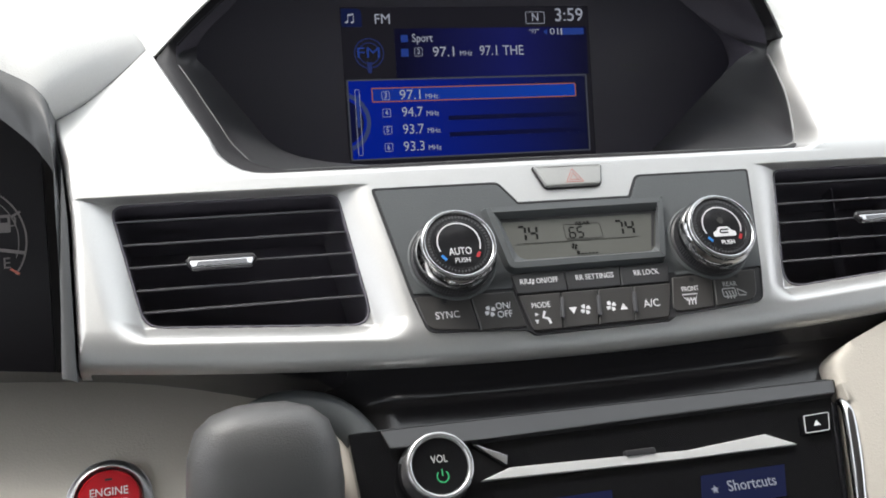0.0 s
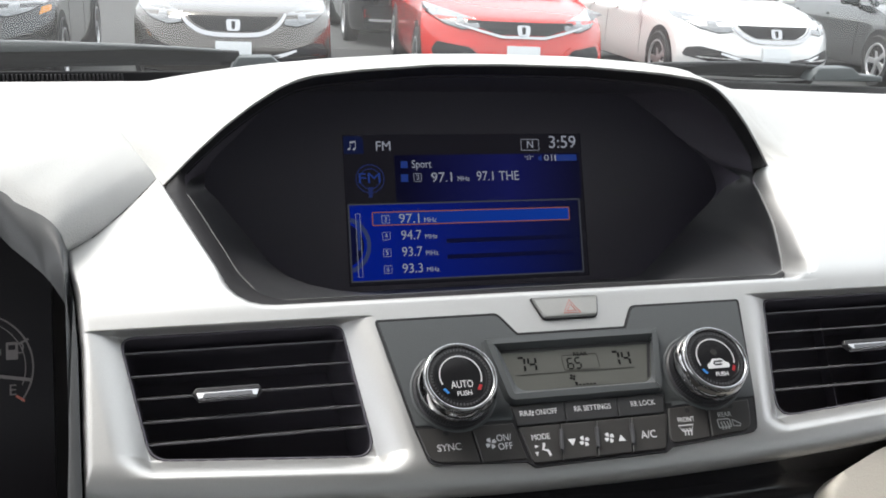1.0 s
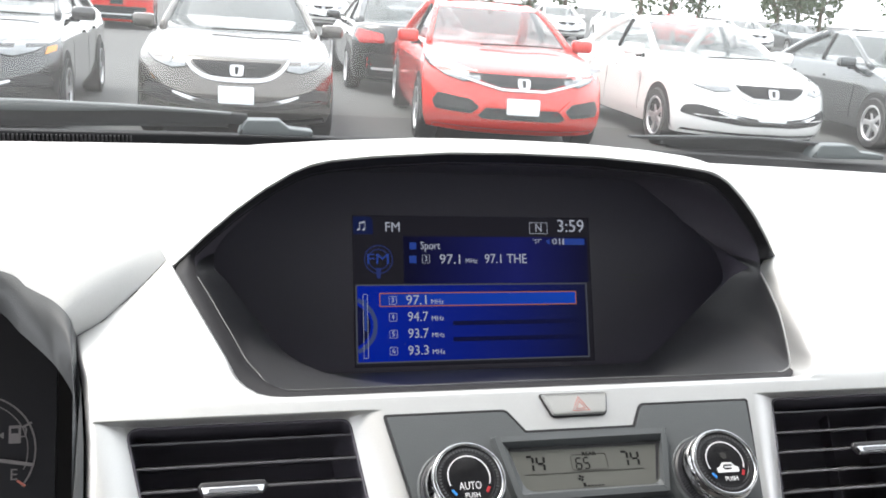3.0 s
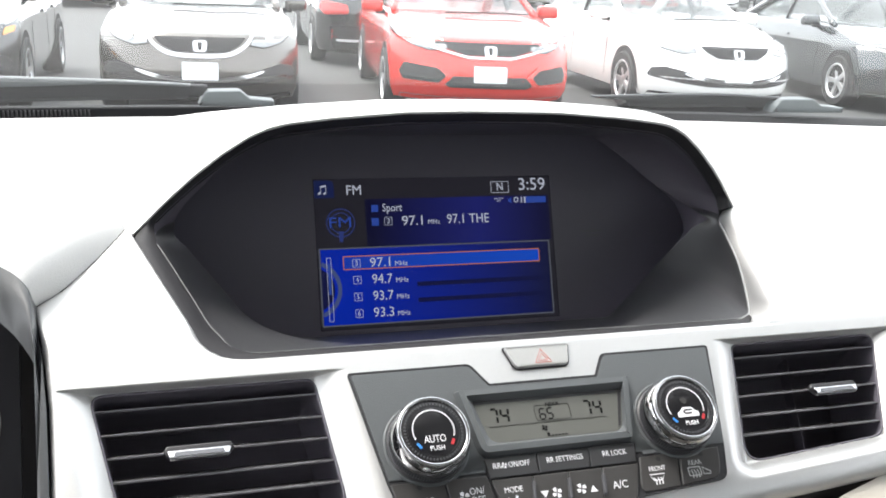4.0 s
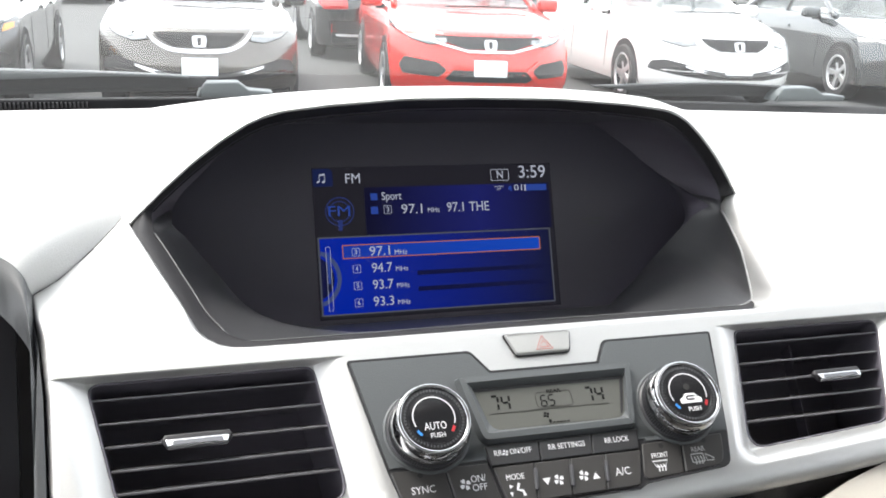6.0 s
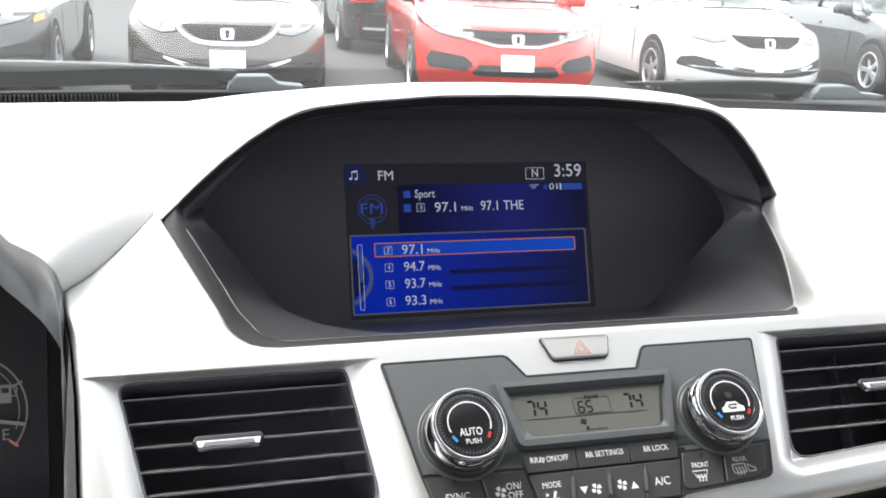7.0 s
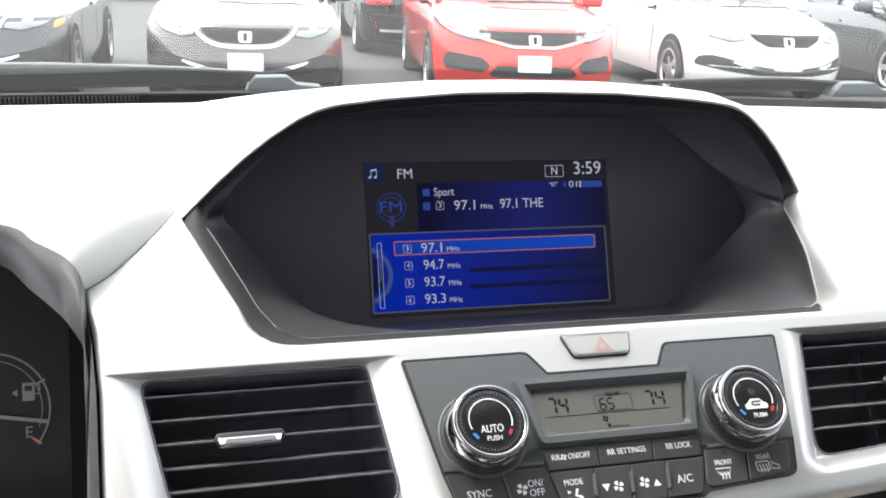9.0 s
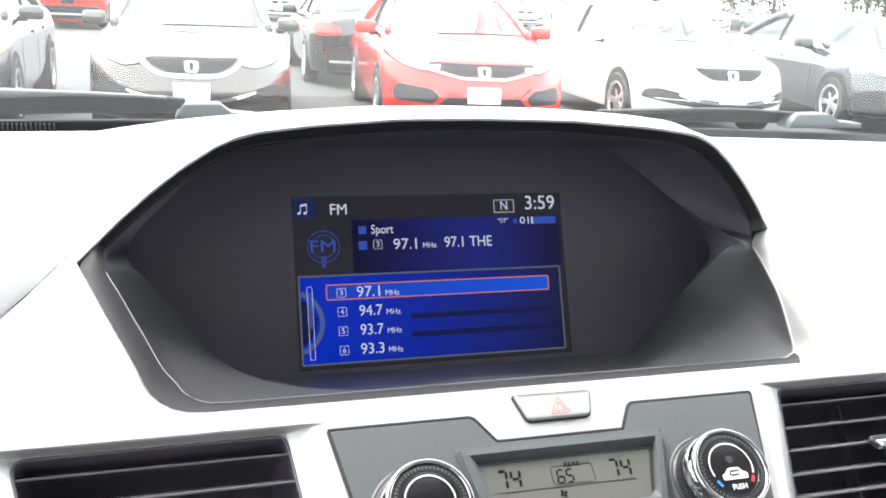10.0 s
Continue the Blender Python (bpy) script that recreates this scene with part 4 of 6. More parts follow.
# ---------------------------------------------------------------- air vents
def air_vent(side):
    v = thing("air_vent", "black air vent with level slats and a chrome slider tab", "air vent", "dashboard air vents")
    V = VENT_L if side < 0 else VENT_R
    inside = rounded([(side * x, y) for x, y in V], VENT_RADII)
    rows = [[(x, y, -float(vent_depth(y)) - z) for x, y in inset(inside, d)] for z, d in ((0.0002, -0.0006), (0.0010, 0.0002), (0.0180, 0.0006), (0.048, 0.004))]
    part("housing", moved(surface(rows, close=True), FACE), VENTBLACK, v, smooth=True, sharp=30)
    lip = [(x, y, -float(vent_depth(y)) - 0.0003) for x, y in inset(inside, 0.0003)]
    part("gasket", moved(tube(lip, 0.0008, 6, closed=True), FACE), VENTBLACK, v, "thin black edge", smooth=True)
    part("back", moved(slab(inside, -0.064, -0.056), FACE), VENTBLACK, v)
    (a, b), (c, d), (p, q), (r, s) = V
    for k, (y, z) in enumerate(((0.0166, -0.0086), (0.0044, -0.0098), (-0.0072, -0.0109), (-0.0190, -0.0121), (-0.0300, -0.0132))):
        xi = a + (r - a) * (b - y) / (b - s) + 0.0006
        xo = c + (p - c) * (d - y) / (d - q) - 0.0006
        x0, x1 = (xi, xo) if side > 0 else (-xo, -xi)
        bm = box(x0, x1, -0.0006, 0.0005, -0.0150, 0.0, 0.0004, 2)
        moved(bm, FACE @ Matrix.Translation((0, y, z)) @ Matrix.Rotation(radians(26), 4, "X"))
        part("slat", bm, SLAT, v)
    cx = -0.1835 if side < 0 else 0.1880
    at = FACE @ Matrix.Translation((cx, -0.0086, -0.0100))
    body = rounded([(-0.0168, 0.0012), (-0.0152, 0.0040), (0.0152, 0.0040), (0.0168, 0.0012), (0.0142, -0.0030), (-0.0142, -0.0030)], 0.0010, 3)
    tab = part("slider_tab", moved(slab(body, 0.0004, 0.0026, 0.0010, 3), at), BLACK, v, smooth=True, sharp=40)
    cover = [(-0.0153, 0.0012), (0.0153, 0.0012), (0.0140, -0.0032), (-0.0140, -0.0032)]
    tilt = at @ Matrix.Translation((0, -0.0004, 0.0024)) @ Matrix.Rotation(radians(-14), 4, "X")
    part("tab_cover", moved(slab(rounded(cover, 0.0008, 3), -0.0012, 0.0016, 0.0006, 3), tilt), CHROME, tab, "chrome tab cover", smooth=True, sharp=50)
    inlay = slab([(-0.0116, 0.0000), (0.0116, 0.0000), (0.0122, -0.0026), (-0.0122, -0.0026)], 0.0014, 0.0018, 0.0002)
    part("tab_inlay", moved(inlay, tilt), DARKCHROME, tab, "dark polished inlay")
    for x in ((0.172, 0.226) if side > 0 else ()):
        bm = box(-0.0006, 0.0006, -0.034, 0.032, -0.036, -0.027)
        moved(bm, FACE @ Matrix.Translation((side * x, -0.010, 0)) @ Matrix.Rotation(side * radians(-12), 4, "Z"))
        part("rear_vane", bm, VENTBLACK, v)


air_vent(-1)
air_vent(1)


# ---------------------------------------------------------------- instrument cluster
cluster = thing("instrument_cluster", "dark instrument cluster with a fuel gauge under a padded cowl", "instrument cluster")
crest = [(-0.2166, 0.1492, 1.1548), (-0.2190, 0.153, 1.1585), (-0.2232, 0.157, 1.1630), (-0.2297, 0.163, 1.1680), (-0.2379, 0.168, 1.1730), (-0.2473, 0.172, 1.1772), (-0.2721, 0.175, 1.1822), (-0.2994, 0.175, 1.1838), (-0.38, 0.175, 1.1845), (-0.56, 0.175, 1.1845)]
edge = [(-0.2603, 0.0585, 1.1400), (-0.2625, 0.0640, 1.1478), (-0.2700, 0.0715, 1.1540), (-0.2836, 0.0785, 1.1598), (-0.302, 0.0870, 1.1675), (-0.38, 0.0950, 1.1760), (-0.56, 0.0960, 1.1770)]
C1, C2 = spline(crest, 40), spline(edge, 40)
wing_side = [np.array(on_face(-u, s, -0.0012)) for u, s in [(0.2615, 0.0890), (0.2489, 0.1030), (0.2350, 0.1265), (0.2255, 0.1450), (0.2166, 0.1640)]]
W = spline(wing_side, 15)
rows = []
for i in range(40):
    row = []
    for j in range(15):
        w = j / 14
        p = (1 - w) * C2[i] + w * C1[i]
        first = (1 - w) * C2[0] + w * C1[0]
        p = p + (W[j] - first) * max(0, 1 - i / 12) ** 2
        p = p + np.array([0, -0.004, 0.006]) * math.sin(math.pi * w ** 0.62) * min(i / 14, 1)
        row.append(tuple(p))
    tail, back = np.array(row[-1]), min(1, i / 18)
    for k in range(1, 7):
        row.append((tail[0] - 0.001 * k, tail[1] + (0.004 + 0.024 * back) * k, tail[2] - 0.0006 * k * k - (0.001 + 0.003 * (1 - back)) * k))
    rows.append(row)
part("cowl_pad", surface(rows), VINYL, cluster, "light grey grained padded cowl", smooth=True)
rim_out = [np.array(p) for p in C2[::-1]] + [np.array(on_face(u, s, 0.0)) for u, s in ((-0.2592, 0.070), (-0.2553, 0.0456), (-0.2524, 0.016), (-0.2500, -0.033), (-0.2483, -0.0655))]
rim_in = spline([(-0.56, 0.085, 1.1560), (-0.40, 0.084, 1.1540), (-0.330, 0.083, 1.1505), (-0.3009, 0.0809, 1.1475), (-0.2862, 0.0661, 1.1396), (-0.2724, 0.0539, 1.1310), (-0.2656, 0.0474, 1.1248), (-0.2585, 0.0340, 1.1180),
                 (-0.2560, 0.0200, 1.1095), (-0.2555, 0.0080, 1.0990), (-0.2550, -0.0250, 1.0730), (-0.2545, -0.0490, 1.0535)], len(rim_out))
rows = []
for w in np.linspace(0, 1, 7):
    rows.append([tuple((1 - w) * a + w * b + np.array([0, -0.0015, 0.0025]) * math.sin(math.pi * w) ** 0.8 * min(1, max(0.25, (a[2] - 1.09) / 0.05))) for a, b in zip(rim_out, rim_in)])
rows = [[(x, y + 0.02, z - 0.01) for x, y, z in rows[0]], [(x - 0.0005, y + 0.0012, z - 0.0012) for x, y, z in rows[0]]] + rows
part("bezel", surface(rows), mat("cluster_plastic", (0.058, 0.060, 0.063), 0.40, spec=0.5, bump=0.2, bump_scale=1300, var=0.06, var_scale=20), cluster, "dark grey plastic surround", smooth=True, sharp=60)
rows = [[tuple(b) for b in rim_in], [(b[0] - 0.002, b[1] + 0.05, b[2] - 0.006) for b in rim_in], [(b[0] - 0.004, b[1] + 0.11, b[2] - 0.012) for b in rim_in]]
part("tunnel", surface(rows), BLACK, cluster, smooth=True)
DIAL = Matrix.Translation((-0.303, 0.0765, 1.0690)) @ Matrix.Rotation(radians(90 - 25), 4, "X")
part("face", moved(slab([(-0.26, -0.075), (0.030, -0.075), (0.030, 0.09), (-0.26, 0.09)], -0.004, 0.0), DIAL), GAUGEFACE, cluster, "black gauge face")
fuel = part("fuel_gauge", moved(strip(arc(-0.010, 0.000, 0.0300, -38, 120, 40), 0.0009, 0.0002, 0.0006), DIAL), GAUGEPRINT, cluster, "pale printed fuel scale")
part("inner_ring", moved(strip(arc(-0.010, 0.000, 0.0262, -22, 120, 40), 0.0005, 0.0002, 0.0006), DIAL), GAUGEPRINT, fuel)
for a in (-36, 28, 92):
    p0, p1 = arc(-0.010, 0.0, 0.0262, a, a, 1)[0], arc(-0.010, 0.0, 0.0315, a, a, 1)[0]
    part("tick", moved(strip([p0, p1], 0.0012, 0.0003, 0.0007), DIAL), GAUGEPRINT if a > 0 else REDPRINT, fuel)
part("needle", moved(strip([(-0.010, -0.0020), (0.0195, -0.0075)], 0.0018, 0.0030, 0.0042), DIAL), GAUGEPRINT, fuel, "pale needle near empty")
lettering("E", 0.0058, GAUGEPRINT, fuel, DIAL @ Matrix.Translation((0.0095, -0.0125, 0.0004)))
part("pump_sign", moved(slab(rounded(rect(-0.0030, 0.0085, 0.0030, 0.0180), 0.0006, 2), 0.0002, 0.0005), DIAL @ Matrix.Translation((0.0095, -0.0045, 0))), GAUGEPRINT, fuel, "fuel pump sign")
part("pump_window", moved(slab(rect(-0.0018, 0.0138, 0.0018, 0.0164), 0.0005, 0.0007), DIAL @ Matrix.Translation((0.0095, -0.0045, 0))), GAUGEFACE, fuel)
part("pump_hose", moved(strip([(0.0030, 0.0120), (0.0052, 0.0120), (0.0056, 0.0160), (0.0040, 0.0178)], 0.0008, 0.0002, 0.0005), DIAL @ Matrix.Translation((0.0095, -0.0045, 0))), GAUGEPRINT, fuel)
part("arrow_sign", moved(slab([(-0.0080, 0.0130), (-0.0055, 0.0148), (-0.0055, 0.0112)], 0.0002, 0.0005), DIAL @ Matrix.Translation((0.0095, -0.0045, 0))), GAUGEPRINT, fuel)


# ---------------------------------------------------------------- lower dashboard
lower_dash = thing("lower_dashboard", "beige lower dashboard panel under the silver trim", "dashboard panel")
LOWP = FACE @ Matrix.Translation((0, 0, -0.0546))
rows = []
for k in range(14):
    w = k / 13
    rows.append([(x, -0.034 - 0.13 * w, 0.010 * math.sin(math.pi * w) - 0.02 * (1 - w) ** 3) for x in np.linspace(-0.60, -0.118, 34)])
part("knee_panel", moved(surface(rows), LOWP), BEIGE, lower_dash, "beige grained knee panel", smooth=True)
rows = []
for k in range(12):
    w = k / 11
    row = []
    for x in np.linspace(-0.66, 0.66, 70):
        lip = -0.0718 + 0.24 * min(x * x, 0.13)
        if x < -0.128:
            end = np.interp(x, [-0.60, -0.294, -0.258, -0.230, -0.205, -0.180, -0.128], [-0.020, -0.0352, -0.0391, -0.0427, -0.0491, -0.0580, -0.0800])
            v, dep = lip + (end - lip) * w, -0.0118 - 0.0622 * w
        else:
            v, dep = lip - (0.0985 + lip) * w, -0.0118 - 0.0190 * math.sin(min(w * 2.0, 1) * math.pi * 0.5) + 0.0090 * max(0.0, w - 0.30)
        row.append((x, v, float(dep)))
    rows.append(row)
part("shadow_gap", moved(surface(rows), FACE), RECESS, lower_dash, "dark recess under the trim panel", smooth=True)
# padded frame round the audio unit
pts = spline([(0.103, -0.200, -0.012), (0.1135, -0.161, -0.011), (0.1195, -0.1384, -0.011), (0.1236, -0.1181, -0.011), (0.1232, -0.1107, -0.014)], 24)
part("side_frame", moved(tube(pts, lambda w: 0.0020 + 0.0016 * math.sin(math.pi * w), 10), FACE), CHROME, lower_dash, "thin chrome edge", smooth=True)
pad = rounded([(0.1250, -0.1034), (0.1268, -0.0880), (0.1400, -0.0805), (0.1652, -0.0715), (0.20, -0.0625), (0.26, -0.048), (0.42, -0.035), (0.42, -0.22), (0.100, -0.22), (0.1170, -0.161), (0.1255, -0.1155)],
              [0.01, 0.012, 0.02, 0.02, 0.02, 0.02, 0.01, 0.01, 0.01, 0.03, 0.03], 6)
part("console_pad", moved(slab(pad, -0.045, -0.0095, 0.006, 4), FACE), BEIGE, lower_dash, "beige console side pad", smooth=True, sharp=60)

# audio unit
audio = thing("audio_unit", "glossy black audio unit with disc slot and a touch display", "audio unit")
AUD = FACE @ Matrix.Translation((0, 0, -0.015))
body = rounded([(-0.1330, -0.0974), (0.1268, -0.0980), (0.1020, -0.190), (-0.126, -0.190)], [0.002, 0.004, 0.01, 0.01])
part("body", moved(slab(body, -0.020, -0.0010, 0.0006), AUD), GLOSS, audio, "piano black body")
top_strip = rounded([(-0.1180, -0.0982), (0.1258, -0.0990), (0.1215, -0.1075), (-0.0700, -0.1092), (-0.1150, -0.1085)], 0.001, 3)
part("top_strip", moved(slab(top_strip, -0.0030, 0.0012, 0.0007), AUD @ Matrix.Translation((0, -0.104, 0.0006)) @ Matrix.Rotation(radians(-17), 4, "X") @ Matrix.Translation((0, 0.104, 0))), mat("gloss_grey_strip", (0.030, 0.030, 0.032), 0.15, var=0.1, var_scale=20), audio, "satin grey upper strip")
slot = [(-0.0735, -0.1110), (0.0900, -0.1112), (0.0945, -0.1150), (0.0750, -0.1232), (0.0300, -0.1262), (-0.0600, -0.1230)]
part("disc_slot", moved(slab(rounded(slot, 0.002, 3), -0.0008, -0.0004), AUD), GLOSS, audio, "black disc slot")
lipbar = [(-0.0745, -0.1276), (-0.0600, -0.1232), (-0.0010, -0.1250), (0.0300, -0.1262), (0.0745, -0.1232), (0.0905, -0.1302), (0.0300, -0.1300)]
LIPMETAL = mat("bright_lip", (0.72, 0.72, 0.72), 0.35, 0.3, var=0.05, var_scale=40)
SATINCHROME = mat("satin_chrome", (0.62, 0.62, 0.63), 0.26, 0.85, var=0.05, var_scale=60, rough_var=0.05)
part("slot_lip", moved(slab(lipbar, -0.0004, 0.0022, 0.0004), AUD), LIPMETAL, audio, "bright slot lip")
part("slot_wing", moved(slab([(-0.0755, -0.1100), (-0.0600, -0.1175), (-0.0610, -0.1215), (-0.0660, -0.1180)], -0.0004, 0.0022, 0.0003), AUD), SATINCHROME, audio)
part("slot_nub", moved(slab(rounded(rect(-0.002, -0.1255, 0.014, -0.1225), 0.001), -0.0004, 0.0030, 0.0006), AUD), BLACK, audio)
ej = part("eject_button", moved(slab(rounded([(0.0990, -0.1160), (0.1150, -0.1156), (0.1120, -0.1256), (0.0970, -0.1260)], 0.001, 3), -0.0006, 0.0016, 0.0006), AUD), GLOSS, audio)
part("eject_rim", moved(strip(rounded([(0.0996, -0.1166), (0.1142, -0.1162), (0.1114, -0.1250), (0.0975, -0.1254)], 0.001, 3), 0.0004, 0.0016, 0.0018, closed=True), AUD), WHITE, ej)
part("eject_sign", moved(slab([(0.1035, -0.1222), (0.1075, -0.1222), (0.1057, -0.1194)], 0.0016, 0.0018), AUD), WHITE, ej)
part("touch_display", moved(slab(rect(-0.0700, -0.178, 0.0890, -0.1335), -0.0008, -0.0003), AUD), GLOSS, audio, "dark touch display")
sc = part("shortcut_key", moved(slab([(0.0350, -0.1388), (0.0812, -0.1388), (0.0770, -0.1540), (0.0310, -0.1540)], -0.0003, 0.0), AUD), S_SOFT, audio, "dark blue lit shortcut key")
lettering("Shortcuts", 0.0052, S_TEXT, sc, AUD @ Matrix.Translation((0.0605, -0.1458, 0.0002)), width=0.0262)
star = [(0.0403 + r * math.sin(radians(36 * k)), -0.1462 + r * math.cos(radians(36 * k))) for k, r in enumerate([0.0022, 0.0009] * 5)]
part("star_sign", moved(slab(star, 0.0, 0.0002), AUD), S_TEXT, sc)
part("blue_key", moved(slab([(-0.0500, -0.1395), (-0.0120, -0.1395), (-0.0135, -0.150), (-0.0515, -0.150)], -0.0003, 0.0), AUD), S_SOFT, audio)
KN = AUD @ Matrix.Translation((-0.0962, -0.1215, 0)) @ Matrix.Diagonal((0.94, 0.94, 1, 1))
vol = part("volume_knob", moved(lathe([(0.0185, -0.001), (0.0180, 0.003), (0.0168, 0.004), (0.0163, 0.0160), (0.0150, 0.0172), (0.0138, 0.0165), (0.0, 0.0165)], 56, cap=False), KN), GLOSS, audio, smooth=True, sharp=35)
part("chrome_ring", moved(lathe([(0.0168, 0.0040), (0.0171, 0.0060), (0.0168, 0.0140), (0.0165, 0.0150), (0.0167, 0.0158), (0.0162, 0.0176), (0.0151, 0.0184), (0.0140, 0.0178), (0.0134, 0.0164)], 64, cap=False), KN), SATINCHROME, vol, "polished chrome ring", smooth=True)
lettering("VOL", 0.0036, GREYPRINT, vol, KN @ Matrix.Translation((0, 0.0030, 0.0167)), width=0.0080)
part("power_sign", moved(strip(arc(0.0005, -0.0052, 0.0028, 130, 410, 24), 0.0006, 0.0166, 0.0168), KN), GREENGLOW, vol, "green lit power sign")
part("power_sign", moved(strip([(0.0005, -0.0050), (0.0005, -0.0018)], 0.0006, 0.0166, 0.0168), KN), GREENGLOW, vol)

# engine start button
start = thing("engine_start_button", "red engine start button with a metal ring on beige panel", "button")
EN = LOWP @ Matrix.Translation((-0.2408, -0.1082, 0.010)) @ Matrix.Diagonal((0.78, 0.78, 0.9, 1))
part("ring", moved(lathe([(0.0245, -0.002), (0.0243, 0.0012), (0.0232, 0.0016), (0.0212, 0.0040), (0.0196, 0.0042), (0.0186, 0.0022), (0.0184, -0.002)], 64, cap=False), EN), mat("satin_metal", (0.42, 0.42, 0.43), 0.3, 0.9, rough_var=0.05, var_scale=50), start, "satin metal ring", smooth=True, sharp=50)
cap = part("cap", moved(lathe([(0.0180, -0.002), (0.0178, 0.0030), (0.0168, 0.0040), (0.0, 0.0034)], 56, cap=False), EN), RED, start, "glossy red cap", smooth=True, sharp=40)
lettering("ENGINE", 0.0046, WHITE, cap, EN @ Matrix.Translation((0, 0.0044, 0.0041)), width=0.0212, bold=0.0001)
lettering("START", 0.0050, WHITE, cap, EN @ Matrix.Translation((0, -0.0030, 0.0041)), width=0.0200, bold=0.0001)
part("lamp", moved(slab(rect(-0.0020, 0.0112, 0.0020, 0.0124), 0.0040, 0.0044), EN), BLACK, cap)

# gear lever knob
lever = thing("gear_lever", "black grained leather gear lever knob beside the audio unit", "gear lever")
rings = []
prof = [(0.016, -0.130), (0.018, -0.075), (0.0255, -0.060), (0.0300, -0.040), (0.0312, -0.020), (0.0300, -0.004), (0.0265, 0.0065), (0.0200, 0.0125), (0.0110, 0.0155), (0.0030, 0.0162)]
for r, z in prof:
    ring = []
    for k in range(40):
        a = 2 * math.pi * k / 40
        c, s = math.cos(a), math.sin(a)
        e = 2 / 3.0
        ring.append((r * math.copysign(abs(c) ** e, c) * 1.07, r * math.copysign(abs(s) ** e, s) * 0.82 - 0.10 * z, z))
    rings.append(ring)
bm = surface(rings, close=True)
bm.faces.new([v for v in bm.verts][-40:])
moved(bm, Matrix.Translation((-0.1725, -0.083, 1.0335)) @ Matrix.Rotation(radians(-28), 4, "X"))
part("knob", bm, LEATHER, lever, "black grained leather grip", smooth=True)
ring = [(-0.1735 + 0.0165 * math.cos(a), -0.135 + 0.0145 * math.sin(a), 0.936 + 0.005 * math.sin(a)) for a in np.linspace(0, 2 * math.pi, 25)[:-1]]
part("collar", tube(ring, 0.003, 8, closed=True), CHROME, lever, "chrome collar", smooth=True)
gate = spline([(-0.178, -0.084, -0.033), (-0.168, -0.0800, -0.029), (-0.155, -0.0795, -0.026), (-0.1385, -0.0845, -0.025), (-0.1275, -0.0955, -0.025), (-0.1225, -0.109, -0.025), (-0.1200, -0.150, -0.025)], 26)
part("gate_trim", moved(tube(gate, 0.0085, 12), FACE), TRIMGREY, lever, "dark grey gate trim", smooth=True)
cream = spline([(-0.1490, -0.0880, -0.027), (-0.1385, -0.0935, -0.027), (-0.1340, -0.1070, -0.027), (-0.1310, -0.145, -0.027)], 18)
part("gate_lining", moved(tube(cream, 0.0042, 10), FACE), BEIGE, lever, "beige gate lining", smooth=True)


# ---------------------------------------------------------------- windscreen, cowl, wipers, cabin
COWLBLACK = mat("cowl_black_plastic", (0.009, 0.009, 0.010), 0.85, spec=0.15, var=0.2, var_scale=25)
cowl = thing("cowl", "black plastic cowl below the windscreen", "cowl", kind="structure")
rows = []
for dy, z in ((0.006, 1.128), (0.014, 1.137), (0.05, 1.1440), (0.075, 1.150), (0.13, 1.146), (0.24, 1.10)):
    rows.append([(x, far_edge(x) + dy, z - 0.012) for x in np.linspace(-0.85, 1.0, 60)])
part("panel", surface(rows), COWLBLACK, cowl, smooth=True, sharp=40)
DARKRUB = mat("wiper_black", (0.026, 0.027, 0.029), 0.6, var=0.1, var_scale=30)
ARM = mat("wiper_arm_grey", (0.105, 0.113, 0.116), 0.45, var=0.08, var_scale=30)
GREYARM = mat("wiper_cap_grey", (0.085, 0.096, 0.100), 0.5, var=0.08, var_scale=30)


def ribbon(stations, thick, back, round_off=0.0015):
    """A flat bar standing on edge along the cowl, from (x, top, foot) stations."""
    rows = []
    for x, top, foot in stations:
        y = far_edge(x) + back
        r = min(round_off, (top - foot) * 0.3)
        rows.append([(x, y, foot + r), (x, y + 0.001, foot), (x, y + thick, foot), (x, y + thick, top - r), (x, y + thick * 0.6, top), (x, y + r, top), (x, y, top - r)])
    bm = surface(rows, close=True)
    bm.verts.ensure_lookup_table()
    bm.faces.new(bm.verts[:7])
    bm.faces.new(bm.verts[len(bm.verts) - 7:])
    return bm


def along(pts, n=22):
    return [tuple(float(c) for c in p) for p in spline(pts, n)]


def wiper(arm, blade, x_cap, z_cap, cap_w, finish, name="wiper"):
    wpr = thing(name, "black windscreen wiper resting at the glass base", "wiper", "windscreen wipers")
    part("arm", ribbon(along(arm), 0.012, 0.078), finish, wpr, "painted metal arm", smooth=True, sharp=35)
    part("blade", ribbon(along(blade), 0.010, 0.088), DARKRUB, wpr, "black blade", smooth=True, sharp=35)
    rub = [(x, foot + 0.0015, foot - 0.0045) for x, top, foot in along(blade)[1:-2]]
    part("rubber", ribbon(rub, 0.004, 0.091, 0.0006), DARKRUB, wpr)
    y = far_edge(x_cap) + 0.075
    capo = rounded([(-0.046, 0.0), (-0.043, 0.010), (-0.036, 0.0215), (0.004, 0.0225), (0.016, 0.0115), (0.046, 0.0085), (0.046, 0.0)], [0.001, 0.002, 0.005, 0.006, 0.004, 0.002, 0.001])
    bm = slab(capo, -0.025, 0.0, 0.003, 3)
    moved(bm, Matrix.Translation((x_cap, y, z_cap)) @ Matrix.Rotation(radians(90), 4, "X") @ Matrix.Diagonal((cap_w, 0.84, 1, 1)))
    part("pivot_cap", bm, GREYARM, wpr, "grey pivot cover", smooth=True, sharp=30)


